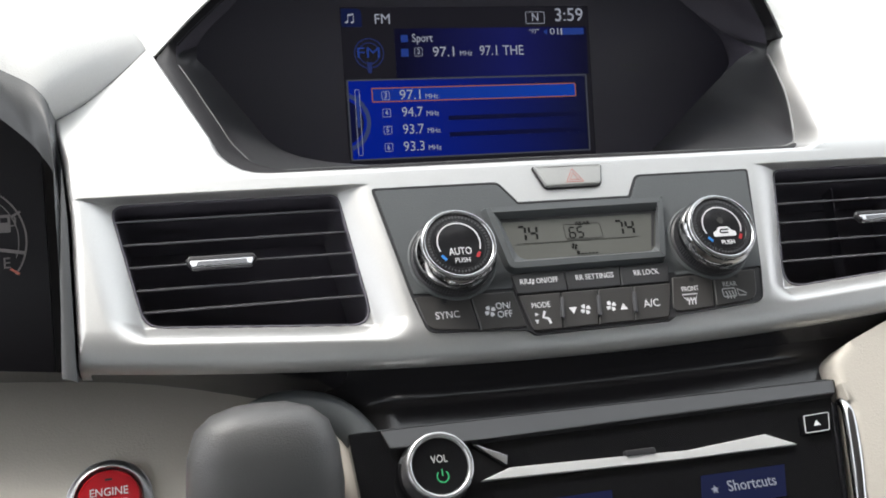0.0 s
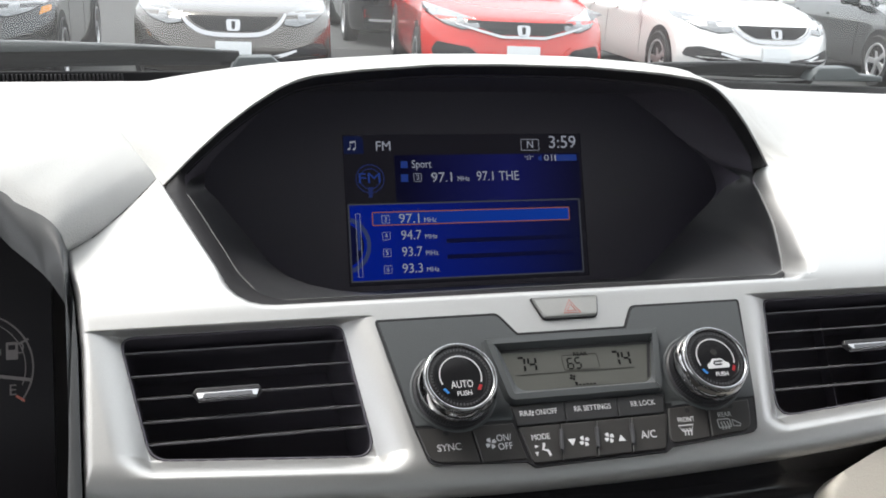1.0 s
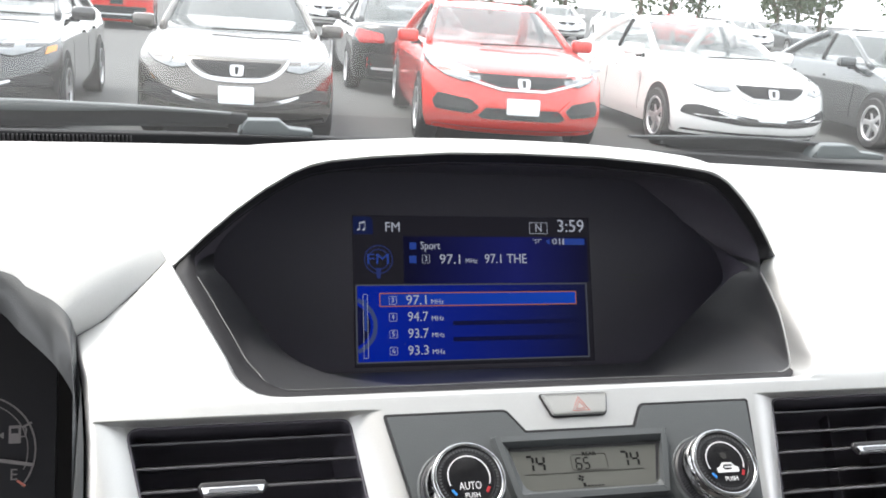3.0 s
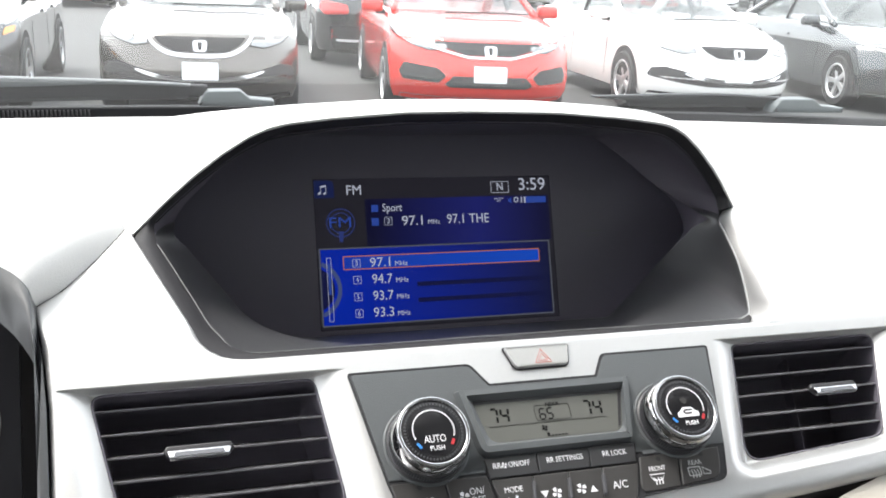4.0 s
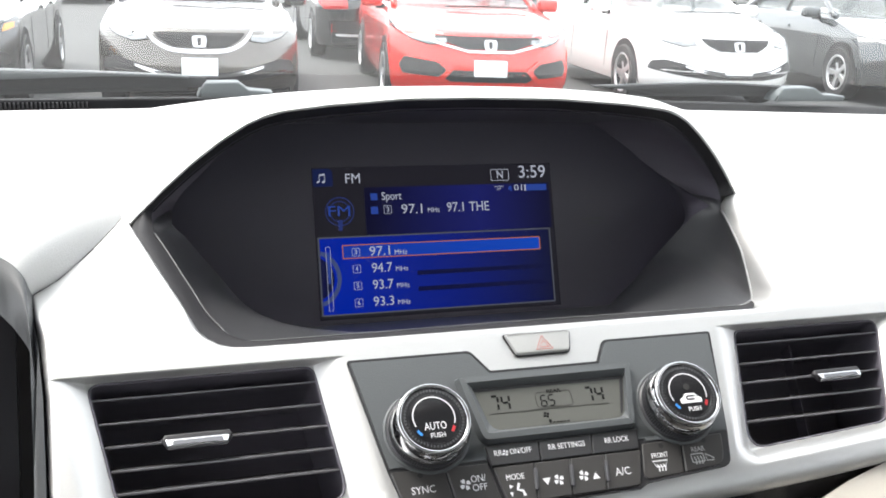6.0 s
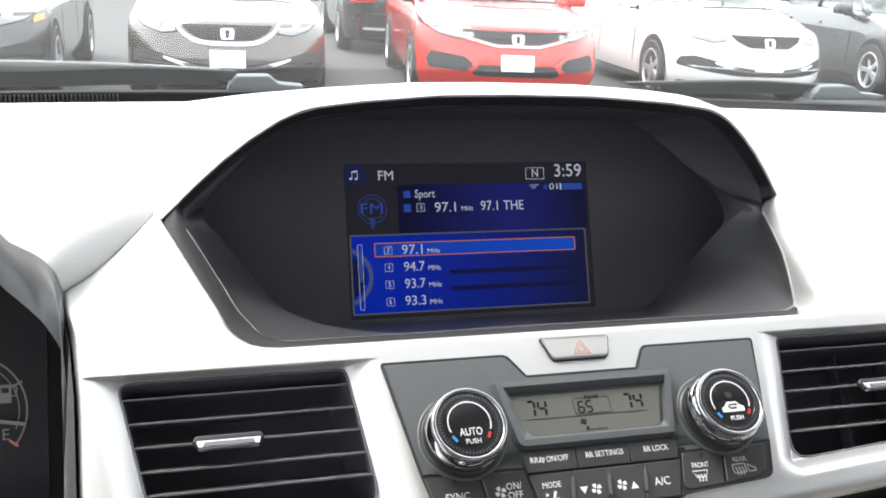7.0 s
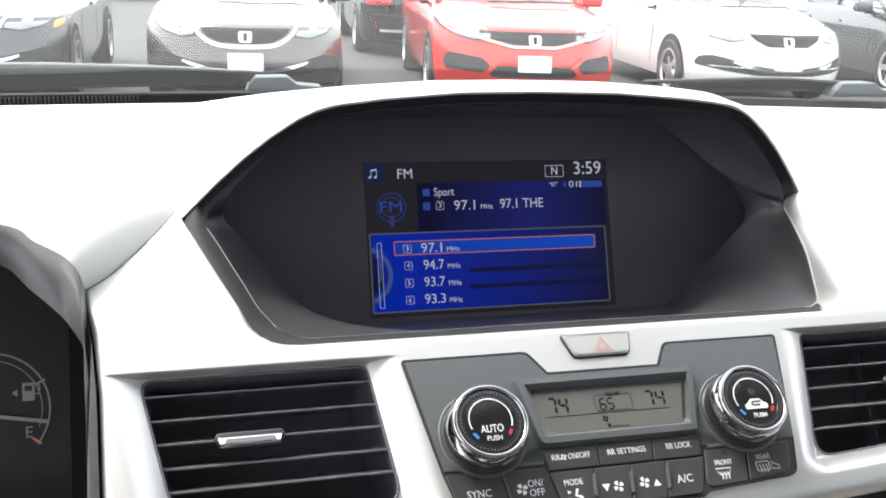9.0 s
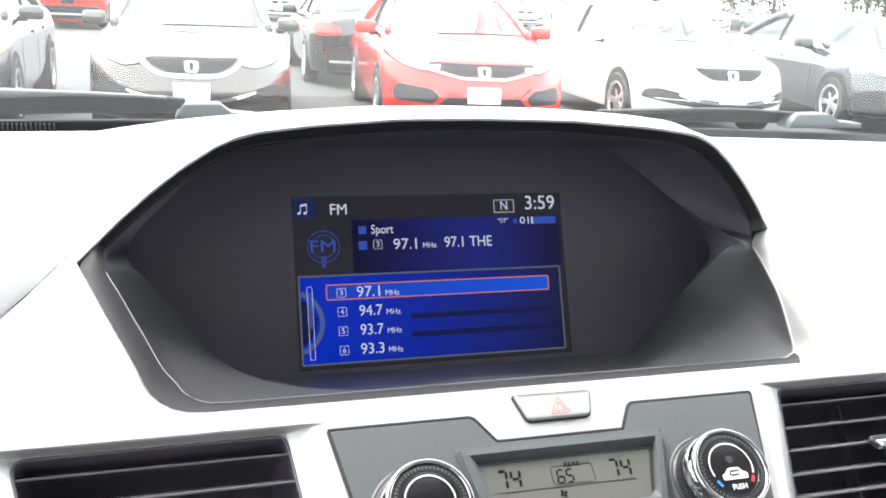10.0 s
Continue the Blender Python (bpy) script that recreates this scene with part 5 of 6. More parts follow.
wiper([(-0.66, 1.1735, 1.1590), (-0.40, 1.1743, 1.1615), (-0.32, 1.1730, 1.1630), (-0.24, 1.1705, 1.1655), (-0.15, 1.1660, 1.1630)],
      [(-0.66, 1.1640, 1.1470), (-0.40, 1.1655, 1.1475), (-0.24, 1.1680, 1.1500), (-0.13, 1.1635, 1.1510)], -0.096, 1.1400, 0.98, ARM)
wiper([(0.37, 1.1590, 1.1565), (0.43, 1.1622, 1.1545), (0.50, 1.1655, 1.1590), (0.56, 1.1668, 1.1630), (0.63, 1.1650, 1.1600)],
      [(0.42, 1.1590, 1.1490), (0.50, 1.1640, 1.1495), (0.56, 1.1655, 1.1520), (0.64, 1.1640, 1.1530)], 0.672, 1.1455, 1.25, DARKRUB)

bm = bmesh.new()
for k in range(96):
    x = -0.66 + k * 0.0042
    y = far_edge(x) + 0.007
    c = bmesh.ops.create_cube(bm, size=1)["verts"]
    for q in c:
        q.co = Vector((x + q.co.x * 0.0018, y + q.co.y * 0.004, 1.1435 + q.co.z * 0.0065))
tagged(part("defroster_teeth", bm, BAYGREY, cowl), kind="stuff")
back = [(x, 1.1490, 1.1300) for x in np.linspace(-0.66, 0.0, 24)]
part("defroster_strip", ribbon(back, 0.004, 0.010), COWLBLACK, cowl, "dark slot strip along the dashboard's far edge")

GLASS = bpy.data.materials.new("windscreen_glass")
GLASS.use_nodes = True
nt = GLASS.node_tree
nt.nodes.clear()
o = nt.nodes.new("ShaderNodeOutputMaterial")
mx = nt.nodes.new("ShaderNodeMixShader")
tr = nt.nodes.new("ShaderNodeBsdfTransparent")
tr.inputs[0].default_value = (0.93, 0.955, 0.945, 1)
gl = nt.nodes.new("ShaderNodeBsdfGlossy")
gl.inputs["Roughness"].default_value = 0.02
mx.inputs[0].default_value = 0.05
# small translucent share imitates the pale glare over the view outside
veil = nt.nodes.new("ShaderNodeBsdfTranslucent")
veil.inputs[0].default_value = (0.8, 0.8, 0.8, 1)
veil_mix = nt.nodes.new("ShaderNodeMixShader")
veil_mix.inputs[0].default_value = 0.019
nt.links.new(tr.outputs[0], veil_mix.inputs[1])
nt.links.new(veil.outputs[0], veil_mix.inputs[2])
nt.links.new(veil_mix.outputs[0], mx.inputs[1])
nt.links.new(gl.outputs[0], mx.inputs[2])
nt.links.new(mx.outputs[0], o.inputs[0])

# shell behind the windscreen is unseen; roof edge and lining tone shape the light
cabin = thing("car_cabin", "grey lined minivan cabin shell with roof and pillars", "cabin", kind="structure")
HEADLINER = mat("headliner_cloth", (0.40, 0.39, 0.375), 0.9, bump=0.3, bump_scale=700, var=0.06, var_scale=10)
SEATCLOTH = mat("grey_cabin_trim", (0.20, 0.185, 0.165), 0.8, bump=0.3, bump_scale=500, var=0.08, var_scale=8)
ws = []
for k in range(10):
    w = k / 9
    ws.append([(x * (1 - 0.10 * w), (far_edge(x) + 0.045) * (1 - w) + (-0.05 - 0.05 * x * x) * w, 1.134 + (1.61 - 1.134) * w + 0.02 * math.sin(math.pi * w)) for x in np.linspace(-0.80, 0.95, 24)])
pane = part("windscreen", surface(ws), GLASS, cabin, "clear windscreen", smooth=True)
pane.visible_shadow = False
part("roof", box(-0.80, 0.92, -2.4, -0.06, 1.61, 1.65, 0.01), HEADLINER, cabin, "grey roof lining")
for sx in (-0.80, 0.92):
    part("door", box(sx - 0.03, sx + 0.03, -2.4, 0.66, 0.35, 1.10, 0.01), SEATCLOTH, cabin, "grey door lining")
    part("roof_rail", box(sx - 0.04, sx + 0.04, -2.4, -0.05, 1.54, 1.62, 0.01), HEADLINER, cabin)
    part("centre_pillar", box(sx - 0.03, sx + 0.03, -0.75, -0.62, 1.10, 1.57, 0.01), HEADLINER, cabin)
    a, b = Vector((sx, 0.60, 1.12)), Vector((sx * 0.95, -0.05, 1.58))
    part("front_pillar", tube([a, a.lerp(b, 0.5) + Vector((0, 0.01, 0.02)), b], 0.035, 10), HEADLINER, cabin, smooth=True)
for sx in (-0.80, 0.92):
    part("rear_pillar", box(sx - 0.03, sx + 0.03, -1.65, -1.52, 1.10, 1.57, 0.01), HEADLINER, cabin)
    part("tail_pillar", box(sx - 0.03, sx + 0.03, -2.40, -2.22, 1.10, 1.57, 0.01), HEADLINER, cabin)
# unseen panes, added to cut the light falling in from behind
TINT = bpy.data.materials.new("unseen_window_tint")
TINT.use_nodes = True
nt = TINT.node_tree
nt.nodes.clear()
o = nt.nodes.new("ShaderNodeOutputMaterial")
mx = nt.nodes.new("ShaderNodeMixShader")
mx.inputs[0].default_value = 0.06
tr = nt.nodes.new("ShaderNodeBsdfTransparent")
tr.inputs[0].default_value = (0.72, 0.74, 0.74, 1)
gl = nt.nodes.new("ShaderNodeBsdfGlossy")
gl.inputs["Roughness"].default_value = 0.02
nt.links.new(tr.outputs[0], mx.inputs[1])
nt.links.new(gl.outputs[0], mx.inputs[2])
nt.links.new(mx.outputs[0], o.inputs[0])
for sx in (-0.80, 0.92):
    for y0, y1 in ((-1.52, -0.75), (-2.22, -1.65)):
        part("rear_side_window", box(sx - 0.004, sx + 0.004, y0, y1, 1.10, 1.54), TINT, cabin, "tinted side window out of view, added to dim light from behind")
part("tailgate_window", box(-0.77, 0.89, -2.424, -2.416, 1.14, 1.55), TINT, cabin, "tinted rear window out of view, added to dim light from behind")
part("tailgate", box(-0.80, 0.92, -2.44, -2.40, 0.35, 1.14, 0.005), SEATCLOTH, cabin)
part("tailgate_head", box(-0.80, 0.92, -2.44, -2.40, 1.55, 1.65, 0.005), HEADLINER, cabin)
part("cabin_floor", box(-0.80, 0.92, -2.4, 0.66, 0.33, 0.36, 0.005), SEATCLOTH, cabin)
part("firewall", box(-0.80, 0.92, 0.62, 0.66, 0.36, 1.10, 0.005), BLACK, cabin)


# ---------------------------------------------------------------- parked cars
from mathutils.bvhtree import BVHTree

TYRE = mat("tyre_rubber", (0.022, 0.022, 0.023), 0.8, var=0.15, var_scale=12)
ALLOY = mat("alloy_wheel", (0.55, 0.55, 0.56), 0.3, 0.8, var=0.06, var_scale=10)
CARGLASS = mat("car_window_glass", (0.03, 0.045, 0.045), 0.04, spec=0.8, coat=0.6)
LAMPGLASS = mat("headlamp_lens", (0.22, 0.23, 0.24), 0.12, 0.3, coat=0.8, var=0.25, var_scale=14)
CARGLASS.node_tree.nodes["Principled BSDF"].inputs["Alpha"].default_value = 0.42
AMBER = mat("amber_lens", (0.55, 0.22, 0.03), 0.2, coat=0.6)
TAIL = mat("tail_lamp_red", (0.40, 0.02, 0.02), 0.2, coat=0.6)
PLATE = mat("blank_plate", (0.66, 0.68, 0.69), 0.5, var=0.03, var_scale=8)
GRILLE = mat("grille_black", (0.016, 0.016, 0.018), 0.55, spec=0.25, var=0.2, var_scale=40)


def paint(name, c, metal=0.0, coat=0.9):
    return mat(name, c, 0.20, metal, coat=coat, var=0.06, var_scale=1.6, rough_var=0.04)


def contour(yn, yt, w, c, p, tail_c=0.35):
    """Plan outline of a car body at one height."""
    pts = []
    for k in range(33):
        s = -1 + 2 * k / 32
        s = math.copysign(1 - (1 - abs(s)) ** 1.6, s)
        pts.append((s * w, yn + c * abs(s) ** p))
    for k in range(1, 24):
        pts.append((w, yn + c + (yt - tail_c - yn - c) * k / 24))
    for k in range(25):
        s = 1 - 2 * k / 24
        pts.append((s * w, yt - tail_c * abs(s) ** 4))
    for k in range(23, 0, -1):
        pts.append((-w, yn + c + (yt - tail_c - yn - c) * k / 24))
    return pts


def shell(levels, c, p, tail_c=0.35, cap=True):
    rows = [[(x, y, z) for x, y in contour(yn, yt, w, cc, p, tail_c)] for (z, yn, yt, w), cc in zip(levels, c)]
    bm = surface(rows, close=True)
    bm.verts.ensure_lookup_table()
    m = len(rows[0])
    if cap:
        bm.faces.new([bm.verts[len(rows) * m - m + k] for k in range(m)])
    return bm


def conform(poly, tree, axis, sgn, lift, step=0.04, back=0.02):
    """A thin patch with that outline laid onto the body, seen along one axis from the side sgn."""
    bm = bmesh.new()
    bm.faces.new([bm.verts.new((a, b, 0)) for a, b in poly])
    for k in (0, 1):
        lo = min(v.co[k] for v in bm.verts)
        hi = max(v.co[k] for v in bm.verts)
        q = lo + step
        while q < hi - step * 0.3:
            no = [0, 0, 0]
            no[k] = 1
            co = [0, 0, 0]
            co[k] = q
            bmesh.ops.bisect_plane(bm, geom=bm.verts[:] + bm.edges[:] + bm.faces[:], plane_co=co, plane_no=no)
            q += step
    g = bmesh.ops.extrude_face_region(bm, geom=bm.faces[:])
    top = {v for v in g["geom"] if isinstance(v, bmesh.types.BMVert)}
    last = 0.0
    for v in bm.verts:
        a, b = v.co.x, v.co.y
        if axis == "y":
            o, d = Vector((a, -3 if sgn < 0 else 9, b)), Vector((0, -sgn, 0))
        else:
            o, d = Vector((sgn * 3, a, b)), Vector((-sgn, 0, 0))
        hit = tree.ray_cast(o, d)[0]
        t = (hit.y if axis == "y" else hit.x) if hit else last
        last = t
        t += sgn * (lift if v in top else -back)
        v.co = Vector((a, t, b)) if axis == "y" else Vector((t, a, b))
    return bm


def band(pts, w):
    """Outline of a band of width w along a line."""
    L, R = [], []
    n = len(pts)
    for i, p in enumerate(pts):
        a, b = Vector(pts[max(i - 1, 0)]), Vector(pts[min(i + 1, n - 1)])
        d = (b - a).normalized()
        s = Vector((-d.y, d.x))
        ww = w * (1 - 0.45 * abs(2 * i / (n - 1) - 1) ** 3) / 2
        L.append(tuple(Vector(p) + s * ww))
        R.append(tuple(Vector(p) - s * ww))
    return L + R[::-1]


def flip(poly):
    return [(-x, z) for x, z in poly][::-1]


def make_wheel(car, x, y, side, r=0.312):
    wm = Matrix.Translation((x, y, r)) @ Matrix.Rotation(radians(90) * side, 4, "Y")
    w = part("wheel", moved(lathe([(0.20, -0.10), (0.285, -0.105), (r - 0.006, -0.085), (r, -0.05), (r, 0.05), (r - 0.006, 0.085), (0.285, 0.105), (0.212, 0.098), (0.205, 0.07)], 40, cap=False), wm), TYRE, car, "black tyre on alloy rim", smooth=True, sharp=40)
    part("rim", moved(lathe([(0.214, 0.085), (0.212, 0.100), (0.196, 0.098), (0.188, 0.070), (0.183, 0.030), (0.0, 0.030)], 40, cap=False), wm), GRILLE, w, smooth=True, sharp=40)
    part("rim_edge", moved(lathe([(0.190, 0.080), (0.192, 0.100), (0.210, 0.103), (0.215, 0.094)], 40, cap=False), wm), ALLOY, w, smooth=True)
    part("hub", moved(lathe([(0.060, 0.03), (0.056, 0.078), (0.035, 0.086), (0.0, 0.086)], 24, cap=False), wm), ALLOY, w, smooth=True)
    for k in range(5):
        bm = box(0.03, 0.196, -0.030, 0.030, 0.045, 0.082, 0.008)
        for v in bm.verts:
            v.co.y *= 0.75 + v.co.x * 2.2
        moved(bm, wm @ Matrix.Rotation(radians(72 * k + 18), 4, "Z"))
        part("spoke", bm, ALLOY, w)


SEDAN = [(0.17, 0.34, 4.35, 0.74), (0.205, 0.14, 4.45, 0.825), (0.30, 0.045, 4.50, 0.858), (0.42, 0.0, 4.52, 0.870), (0.54, 0.02, 4.53, 0.877),
         (0.64, 0.055, 4.54, 0.878), (0.71, 0.085, 4.54, 0.874), (0.755, 0.12, 4.54, 0.868), (0.785, 0.20, 4.53, 0.860), (0.825, 0.38, 4.52, 0.848), (0.87, 0.64, 4.50, 0.836),
         (0.915, 0.95, 4.48, 0.815), (0.95, 1.16, 4.44, 0.785), (0.965, 1.24, 4.40, 0.76)]
SEDAN_C = [0.30, 0.38, 0.42, 0.46, 0.50, 0.50, 0.52, 0.54, 0.55, 0.50, 0.42, 0.34, 0.30, 0.28]
CABIN = [(0.945, 1.10, 4.05, 0.755), (0.99, 1.22, 3.93, 0.742), (1.08, 1.42, 3.74, 0.705), (1.17, 1.63, 3.54, 0.664), (1.255, 1.86, 3.30, 0.620), (1.305, 2.02, 3.12, 0.590)]
ROOF = [(1.300, 2.00, 3.14, 0.592), (1.335, 2.14, 3.00, 0.565), (1.362, 2.30, 2.85, 0.515), (1.378, 2.48, 2.72, 0.42)]


def parked_car(label, place, turn, color, front="sedan", rear=False, full=True, amber=False):
    car = tagged(new("parked_car"), label, "car", "parked cars")
    bm = shell(SEDAN, SEDAN_C, 3.0)
    for v in bm.verts:      # soft crease along the flank and a sill tuck
        if abs(v.co.x) > 0.5:
            v.co.x *= 1 - 0.018 * max(0, 1 - abs(v.co.z - 0.60) / 0.16) * (1 if v.co.y > 1.2 else 0)
    bm.normal_update()
    tree = BVHTree.FromBMesh(bm)
    body = part("body", bm, color, car, smooth=True, sharp=38)
    gb = shell(CABIN, [0.30] * 6, 2.6, 0.30, cap=False)
    gtree = BVHTree.FromBMesh(gb)
    part("window_glass", gb, CARGLASS, car, "dark glazing", smooth=True)
    part("roof", shell(ROOF, [0.28, 0.26, 0.22, 0.16], 2.6, 0.26), color, car, smooth=True, sharp=40)
    for s in (-1, 1):
        pl = [(s * w * 0.985, yn + 0.27, z) for z, yn, yt, w in CABIN]
        part("front_pillar", tube(pl, 0.034, 8), color, car, smooth=True)
        pl = [(s * w * 0.985, 2.60 + 0.10 * (z - 0.95), z) for z, yn, yt, w in CABIN]
        part("door_pillar", tube(pl, 0.032, 6), GRILLE, car, smooth=True)
        pl = [(s * w * 0.97, yt - 0.28, z) for z, yn, yt, w in CABIN]
        part("rear_pillar", tube(pl, 0.07, 8), color, car, smooth=True)
        for y in (0.93, 3.60):
            ring = [(y + 0.365 * math.cos(radians(a)), 0.315 + 0.365 * math.sin(radians(a))) for a in np.linspace(-18, 198, 30)]
            part("wheel_arch", conform(ring, tree, "x", s, 0.004, 0.12), GRILLE, car, "dark wheel arch")
            make_wheel(car, s * 0.792, y, s)
        if full:
            for yy in (1.50, 2.62, 3.30):
                part("door_gap", conform(band([(yy - 0.03, 0.90), (yy, 0.62), (yy + 0.02, 0.32)], 0.010), tree, "x", s, 0.002, 0.1), GRILLE, car)
            for yy in (2.38, 3.22):
                part("door_handle", conform(rounded(rect(yy - 0.10, 0.765, yy + 0.08, 0.795), 0.012, 3), tree, "x", s, 0.022, 0.06), color, car)
        bm = box(-0.11, 0.11, -0.06, 0.07, -0.065, 0.065, 0.045, 3)
        moved(bm, Matrix.Translation((s * 0.945, 1.62, 0.985)))
        mir = part("wing_mirror", bm, color, car, smooth=True)
        part("mirror_foot", box(s * 0.86 - 0.05, s * 0.86 + 0.05, 1.59, 1.66, 0.90, 0.95, 0.012), GRILLE, mir)
    # wipers on the far windscreen's foot
    part("wiper", tube([(-0.26, 1.10, 0.967), (0.16, 1.09, 0.977), (0.62, 1.19, 0.972)], 0.008, 6), GRILLE, car)
    F = lambda name, poly, m, lift=0.006, label="", step=0.05: part(name, conform(poly, tree, "y", -1, lift, step), m, car, label)
    if not rear:
        plate = rounded(rect(-0.152, 0.402, 0.152, 0.546), 0.008, 2)
        if front == "sedan":
            g = rounded([(-0.395, 0.752), (0.395, 0.752), (0.335, 0.690), (0.215, 0.632), (-0.215, 0.632), (-0.335, 0.690)], [0.01, 0.01, 0.05, 0.06, 0.06, 0.05], 4)
            grille = F("grille", g, GRILLE, 0.010, "black mesh grille")
            for z in (0.655, 0.682, 0.709, 0.734):
                hw = 0.235 + (z - 0.632) * 1.28
                part("bar", conform(band([(-hw, z), (0, z - 0.004), (hw, z)], 0.009), tree, "y", -1, 0.016, 0.08), TYRE, grille)
            u = [(-0.455, 0.775), (-0.425, 0.735), (-0.365, 0.672), (-0.235, 0.613), (0, 0.600), (0.235, 0.613), (0.365, 0.672), (0.425, 0.735), (0.455, 0.775)]
            F("grille_surround", band([tuple(p) for p in spline(u, 30)], 0.036), CHROME, 0.022, "bright U-shaped grille surround")
            for s in (-1, 1):
                h = rounded([(0.430, 0.690), (0.470, 0.775), (0.620, 0.820), (0.835, 0.845), (0.845, 0.790), (0.700, 0.700), (0.560, 0.668)], 0.02, 3)
                lamp = F("headlamp", h if s > 0 else flip(h), LAMPGLASS, 0.008, "clear headlamp")
                bu = [(0.600 * s + 0.040 * math.cos(radians(a)), 0.742 + 0.040 * math.sin(radians(a))) for a in range(0, 360, 20)]
                part("bulb", conform(bu, tree, "y", -1, 0.014, 0.05), LAMPGLASS, lamp)
                lid = band([(0.850, 0.792), (0.705, 0.700), (0.560, 0.666), (0.425, 0.690)], 0.010)
                part("lamp_edge", conform(lid if s > 0 else flip(lid), tree, "y", -1, 0.010, 0.06), GRILLE, lamp)
                cb = [(0.0, 0.392), (0.16, 0.398), (0.30, 0.412), (0.43, 0.440), (0.545, 0.472)]
                cb = band([tuple(p) for p in spline(cb, 12)], 0.030)
                F("chrome_strip", cb if s > 0 else flip(cb), CHROME, 0.020, "chrome bumper strip")
            half = [(0.18, 0.425), (0.40, 0.452), (0.56, 0.497), (0.70, 0.525), (0.80, 0.505), (0.845, 0.420), (0.60, 0.375), (0.30, 0.345)]
            lo = rounded(half + flip(half), [0.01, 0.05, 0.05, 0.04, 0.03, 0.03, 0.05, 0.05] + [0.05, 0.05, 0.03, 0.03, 0.04, 0.05, 0.05, 0.01], 4)
            F("lower_intake", lo, GRILLE, 0.006, "black lower intake running out to the fog lamps")
            F("lip", rounded(rect(-0.80, 0.195, 0.80, 0.262), 0.02, 3), GRILLE, 0.010, "dark lower lip")
        else:
            g = rounded([(-0.500, 0.752), (0.500, 0.752), (0.490, 0.715), (0.22, 0.640), (-0.22, 0.640), (-0.490, 0.715)], 0.012, 4)
            F("grille", g, GRILLE, 0.010, "black grille band")
            u = [(-0.60, 0.715), (-0.42, 0.672), (-0.20, 0.622), (0.20, 0.622), (0.42, 0.672), (0.60, 0.715)]
            F("chrome_strip", band(u, 0.024), CHROME, 0.022, "slim chrome strip")
            for s in (-1, 1):
                h = rounded([(0.385, 0.690), (0.420, 0.765), (0.620, 0.812), (0.845, 0.865), (0.852, 0.800), (0.700, 0.708), (0.550, 0.672)], 0.02, 3)
                lamp = F("headlamp", h if s > 0 else flip(h), LAMPGLASS, 0.012, "clear headlamp")
                lid = band([(0.852, 0.800), (0.700, 0.706), (0.550, 0.668), (0.400, 0.682)], 0.010)
                part("lamp_edge", conform(lid if s > 0 else flip(lid), tree, "y", -1, 0.014, 0.06), GRILLE, lamp)
                bu = [(0.560 * s + 0.038 * math.cos(radians(a)), 0.735 + 0.038 * math.sin(radians(a))) for a in range(0, 360, 20)]
                part("bulb", conform(bu, tree, "y", -1, 0.018, 0.05), LAMPGLASS, lamp)
                fo = rounded([(0.345, 0.455), (0.460, 0.545), (0.780, 0.575), (0.845, 0.470), (0.800, 0.360), (0.440, 0.345)], 0.025, 3)
                F("fog_frame", fo if s > 0 else flip(fo), color, 0.030, "body-coloured fog lamp frame")
                fi = rounded([(0.400, 0.455), (0.490, 0.520), (0.760, 0.545), (0.805, 0.465), (0.775, 0.392), (0.470, 0.385)], 0.02, 3)
                rec = F("fog_recess", fi if s > 0 else flip(fi), GRILLE, 0.034, "black fog lamp recess")
                for z in (0.425, 0.465, 0.505):
                    bar = band([(0.455, z), (0.62, z + 0.004), (0.775, z + 0.006)], 0.010)
                    part("bar", conform(bar if s > 0 else flip(bar), tree, "y", -1, 0.042, 0.08), TYRE, rec)
            lo = rounded([(-0.340, 0.452), (0.340, 0.452), (0.420, 0.375), (0.360, 0.345), (-0.360, 0.345), (-0.420, 0.375)], 0.015, 3)
            F("lower_intake", lo, GRILLE, 0.008, "black lower intake")
            F("lip", rounded(rect(-0.78, 0.185, 0.78, 0.250), 0.02, 3), GRILLE, 0.010, "dark lower lip")
        if amber:
            for s in (-1, 1):
                h = rounded([(0.770, 0.672), (0.785, 0.735), (0.848, 0.750), (0.850, 0.705)], 0.01, 2)
                F("side_marker", h if s > 0 else flip(h), AMBER, 0.012, "amber side marker")
        F("blank_plate", plate, PLATE, 0.032, "blank white plate")
        bd = rounded([(-0.064, 0.728), (0.064, 0.728), (0.055, 0.634), (-0.055, 0.634)], 0.030, 5)
        badge = F("badge", bd, CHROME, 0.030, "plain chrome badge")
        part("badge_field", conform(rounded([(-0.018, 0.712), (0.018, 0.712), (0.013, 0.652), (-0.013, 0.652)], 0.006, 3), tree, "y", -1, 0.034, 0.05), GRILLE, badge)
    else:
        B = lambda name, poly, m, lift=0.008, label="": part(name, conform(poly, tree, "y", 1, lift, 0.05), m, car, label)
        for s in (-1, 1):
            h = rounded([(0.46, 0.72), (0.48, 0.84), (0.80, 0.89), (0.84, 0.79), (0.78, 0.70)], 0.03, 3)
            B("tail_lamp", h if s > 0 else flip(h), TAIL, 0.02, "red tail lamp")
            h = rounded(rect(0.62, 0.36, 0.68, 0.50), 0.01, 2)
            B("reflector", h if s > 0 else flip(h), TAIL, 0.012, "red reflector")
        B("bumper_insert", rounded([(-0.72, 0.56), (0.72, 0.56), (0.66, 0.24), (-0.66, 0.24)], 0.05, 3), GRILLE, 0.012, "black bumper insert")
        B("chrome_strip", rounded(rect(-0.62, 0.345, 0.62, 0.378), 0.01, 2), PLATE, 0.022, "bright lower strip")
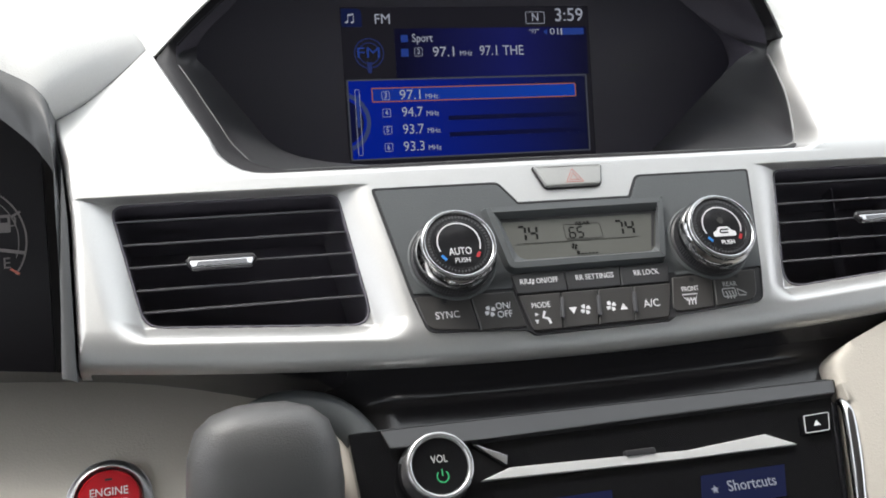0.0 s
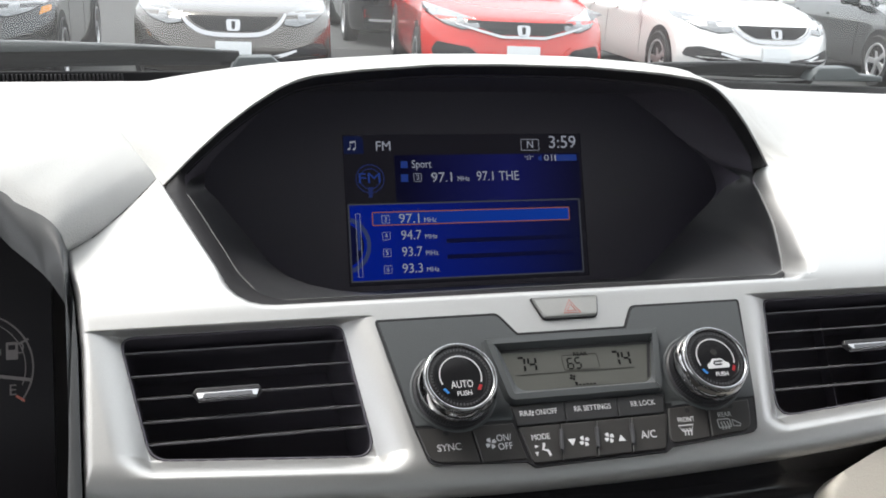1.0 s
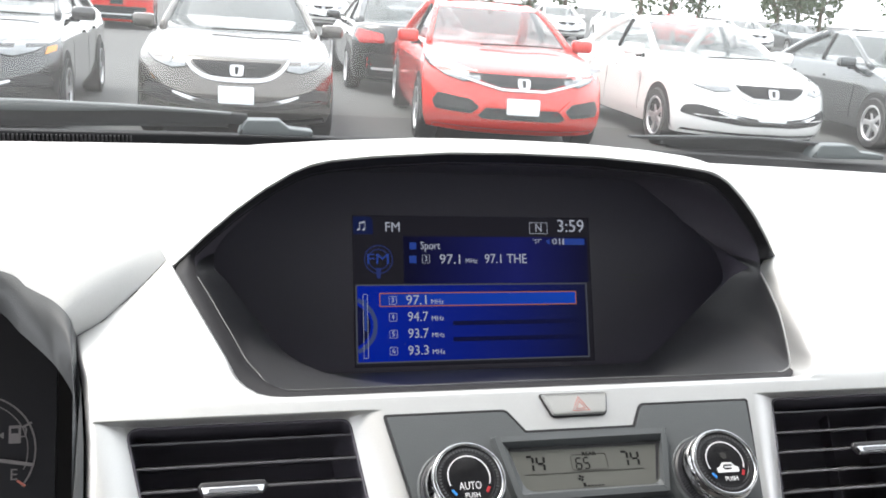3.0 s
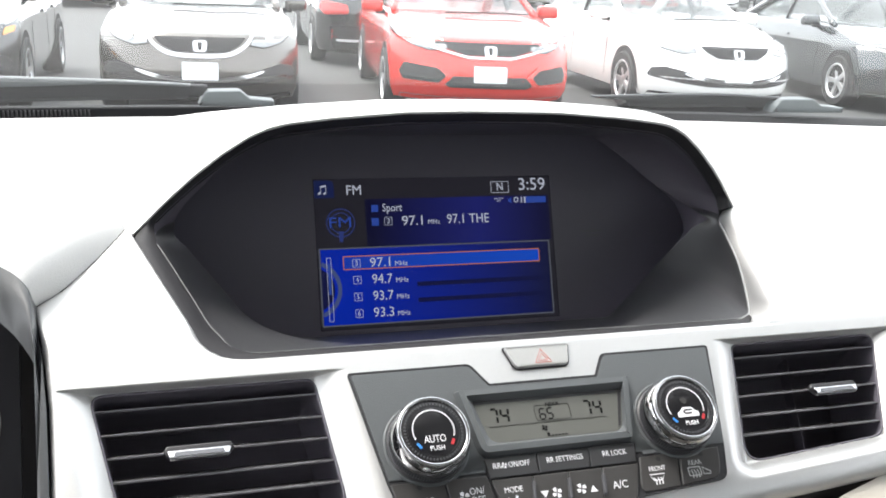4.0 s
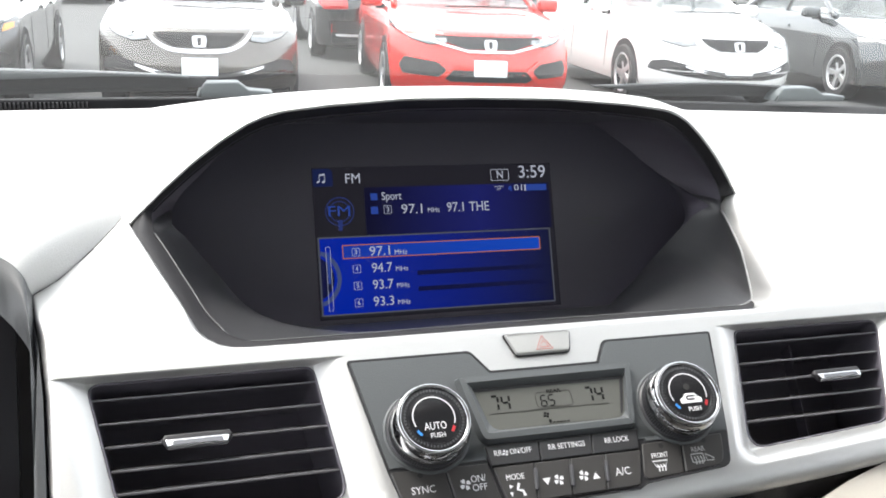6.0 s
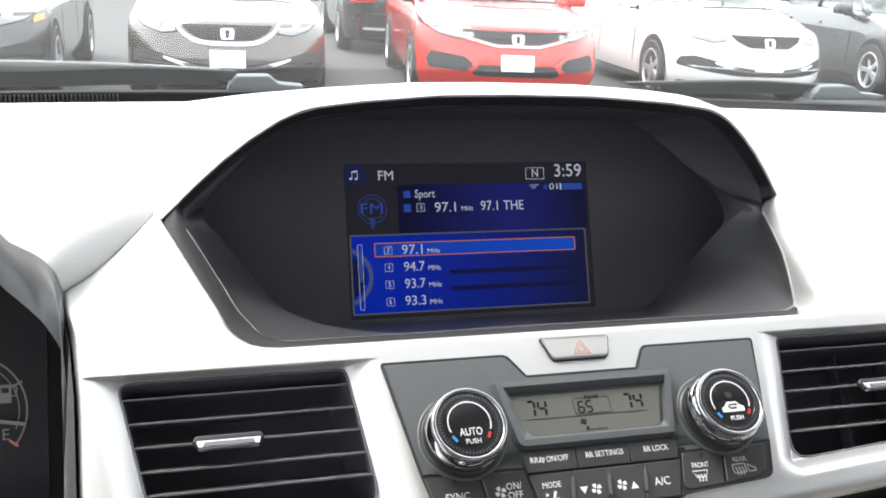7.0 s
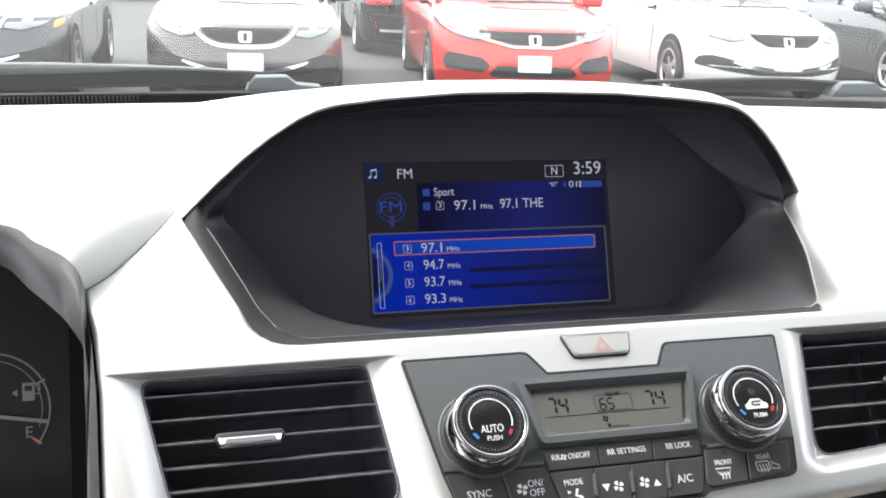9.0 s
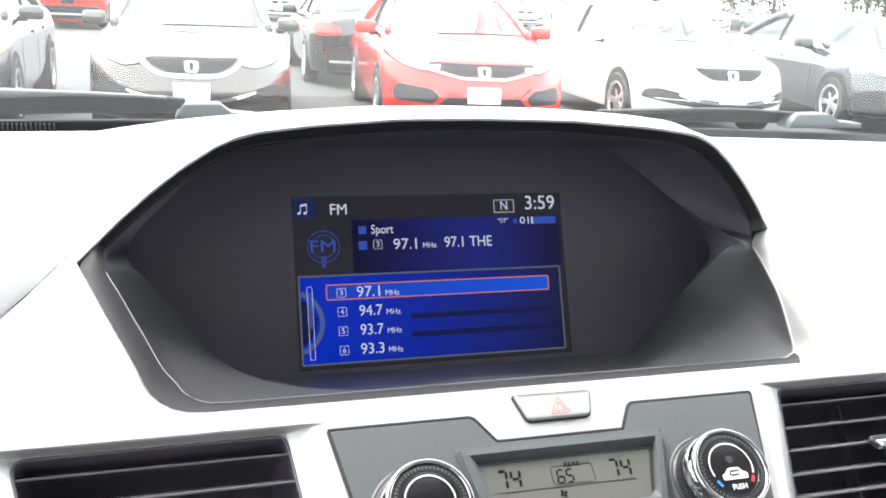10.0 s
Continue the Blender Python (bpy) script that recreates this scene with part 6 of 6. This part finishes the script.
        B("plate", rounded(rect(-0.155, 0.60, 0.155, 0.73), 0.01, 2), GRILLE, 0.02)
        part("exhaust", moved(lathe([(0.04, -0.1), (0.045, 0.02), (0.036, 0.02), (0.034, -0.08)], 18), Matrix.Translation((-0.5, 4.5, 0.25)) @ Matrix.Rotation(radians(-90), 4, "X")), CHROME, car)
    car.matrix_basis = pose(place[0], place[1], GROUND, 0, 0, turn)
    return car


P_GREY = paint("champagne_grey_paint", (0.085, 0.077, 0.070), 0.7)
P_RED = paint("red_paint", (0.52, 0.022, 0.016), 0.0, 0.4)
P_WHITE = paint("white_paint", (0.78, 0.78, 0.77), 0.0)
P_DARK = paint("dark_grey_paint", (0.058, 0.064, 0.068), 0.45)
P_BLACK = paint("black_paint", (0.020, 0.021, 0.023), 0.2)

grey_sedan = parked_car("champagne grey sedan facing the windscreen, chrome grille, blank plate", (0.245, 7.80), -4, P_GREY)
grey_sedan.scale = (0.97, 1.0, 0.985)
parked_car("bright red two-door car with blank white plate", (2.82, 7.78), -7.6, P_RED, "coupe")
parked_car("white sedan with chrome bumper strips and blank plate", (5.64, 8.06), -4.6, P_WHITE)
parked_car("dark grey sedan standing beside the white one", (8.52, 8.15), -9, P_DARK)
parked_car("black sedan with amber side markers and alloy wheels", (-2.11, 8.00), -1.8, P_BLACK, amber=True)
parked_car("black car parked with its tail towards the lane", (3.27, 17.1), 176, P_BLACK, rear=True)
parked_car("red car far across the car park", (-1.75, 29.7), 180, P_RED, rear=True, full=False)
far_white = parked_car("white car in a distant row", (15.0, 36.5), -10, P_WHITE, full=False)
copy_thing(far_white, pose(18.2, 37.0, GROUND, 0, 0, -10))
copy_thing(far_white, pose(25.0, 38.0, GROUND, 0, 0, -10))
copy_thing(far_white, pose(4.7, 34.3, GROUND, 0, 0, -10))
parked_car("small red car in a distant row", (21.6, 37.5), -10, P_RED, "coupe", full=False)
far_grey = parked_car("grey car in a distant row", (8.2, 35.0), -10, P_DARK, full=False)
copy_thing(far_grey, pose(28.4, 38.8, GROUND, 0, 0, -10))
copy_thing(far_grey, pose(-6.0, 33.0, GROUND, 0, 0, -4))

# far trees behind the car park
LEAF = mat("tree_leaves", (0.055, 0.085, 0.035), 0.7, var=0.35, var_scale=0.5, fine=0.2, fine_scale=4)
BARK = mat("bark", (0.11, 0.085, 0.06), 0.9, var=0.2, var_scale=5)


def tree_at(x, y, h, seed):
    rnd = random.Random(seed)
    t = tagged(new("tree"), "leafy green tree beyond the car park", "tree", "far trees")
    part("trunk", tube([(0, 0, 0), (0.1, 0.05, h * 0.25), (0.0, 0.1, h * 0.55)], lambda w: 0.28 - 0.18 * w, 8), BARK, t)
    for k in range(4):
        a = rnd.uniform(0, 6.28)
        part("limb", tube([(0, 0, h * (0.22 + 0.07 * k)), (math.cos(a) * h * 0.12, math.sin(a) * h * 0.12, h * (0.38 + 0.07 * k)), (math.cos(a) * h * 0.22, math.sin(a) * h * 0.22, h * (0.46 + 0.07 * k))], lambda w: 0.11 - 0.07 * w, 6), BARK, t)
    bm = bmesh.new()
    for k in range(1500):
        a, b = rnd.uniform(0, 6.28), rnd.gauss(0, 1)
        rr = h * 0.30 * rnd.random() ** 0.4 * (1 + 0.25 * math.sin(3 * a + seed))
        zz = h * 0.58 + h * 0.36 * max(-1.4, min(1, b * 0.55))
        f = max(0.25, 1 - abs(zz - h * 0.5) / (h * 0.62))
        p = Vector((math.cos(a) * rr * f, math.sin(a) * rr * f, zz))
        q = Euler((rnd.uniform(0, 3), rnd.uniform(0, 3), rnd.uniform(0, 3))).to_matrix()
        s = rnd.uniform(0.12, 0.32)
        bm.faces.new([bm.verts.new(p + q @ Vector(c) * s) for c in ((-1, -0.5, 0), (0.2, -0.8, 0.15), (1, 0.2, 0), (0, 0.8, -0.1))])
    part("crown", bm, LEAF, t)
    t.matrix_basis = pose(x, y, GROUND, 0, 0, seed * 40)
    return t


for k in range(18):
    tree_at(18 + 5.2 * k, 92 + 4 * math.sin(k * 2.1), 10.0 + 1.5 * math.sin(k * 1.3), k + 1)
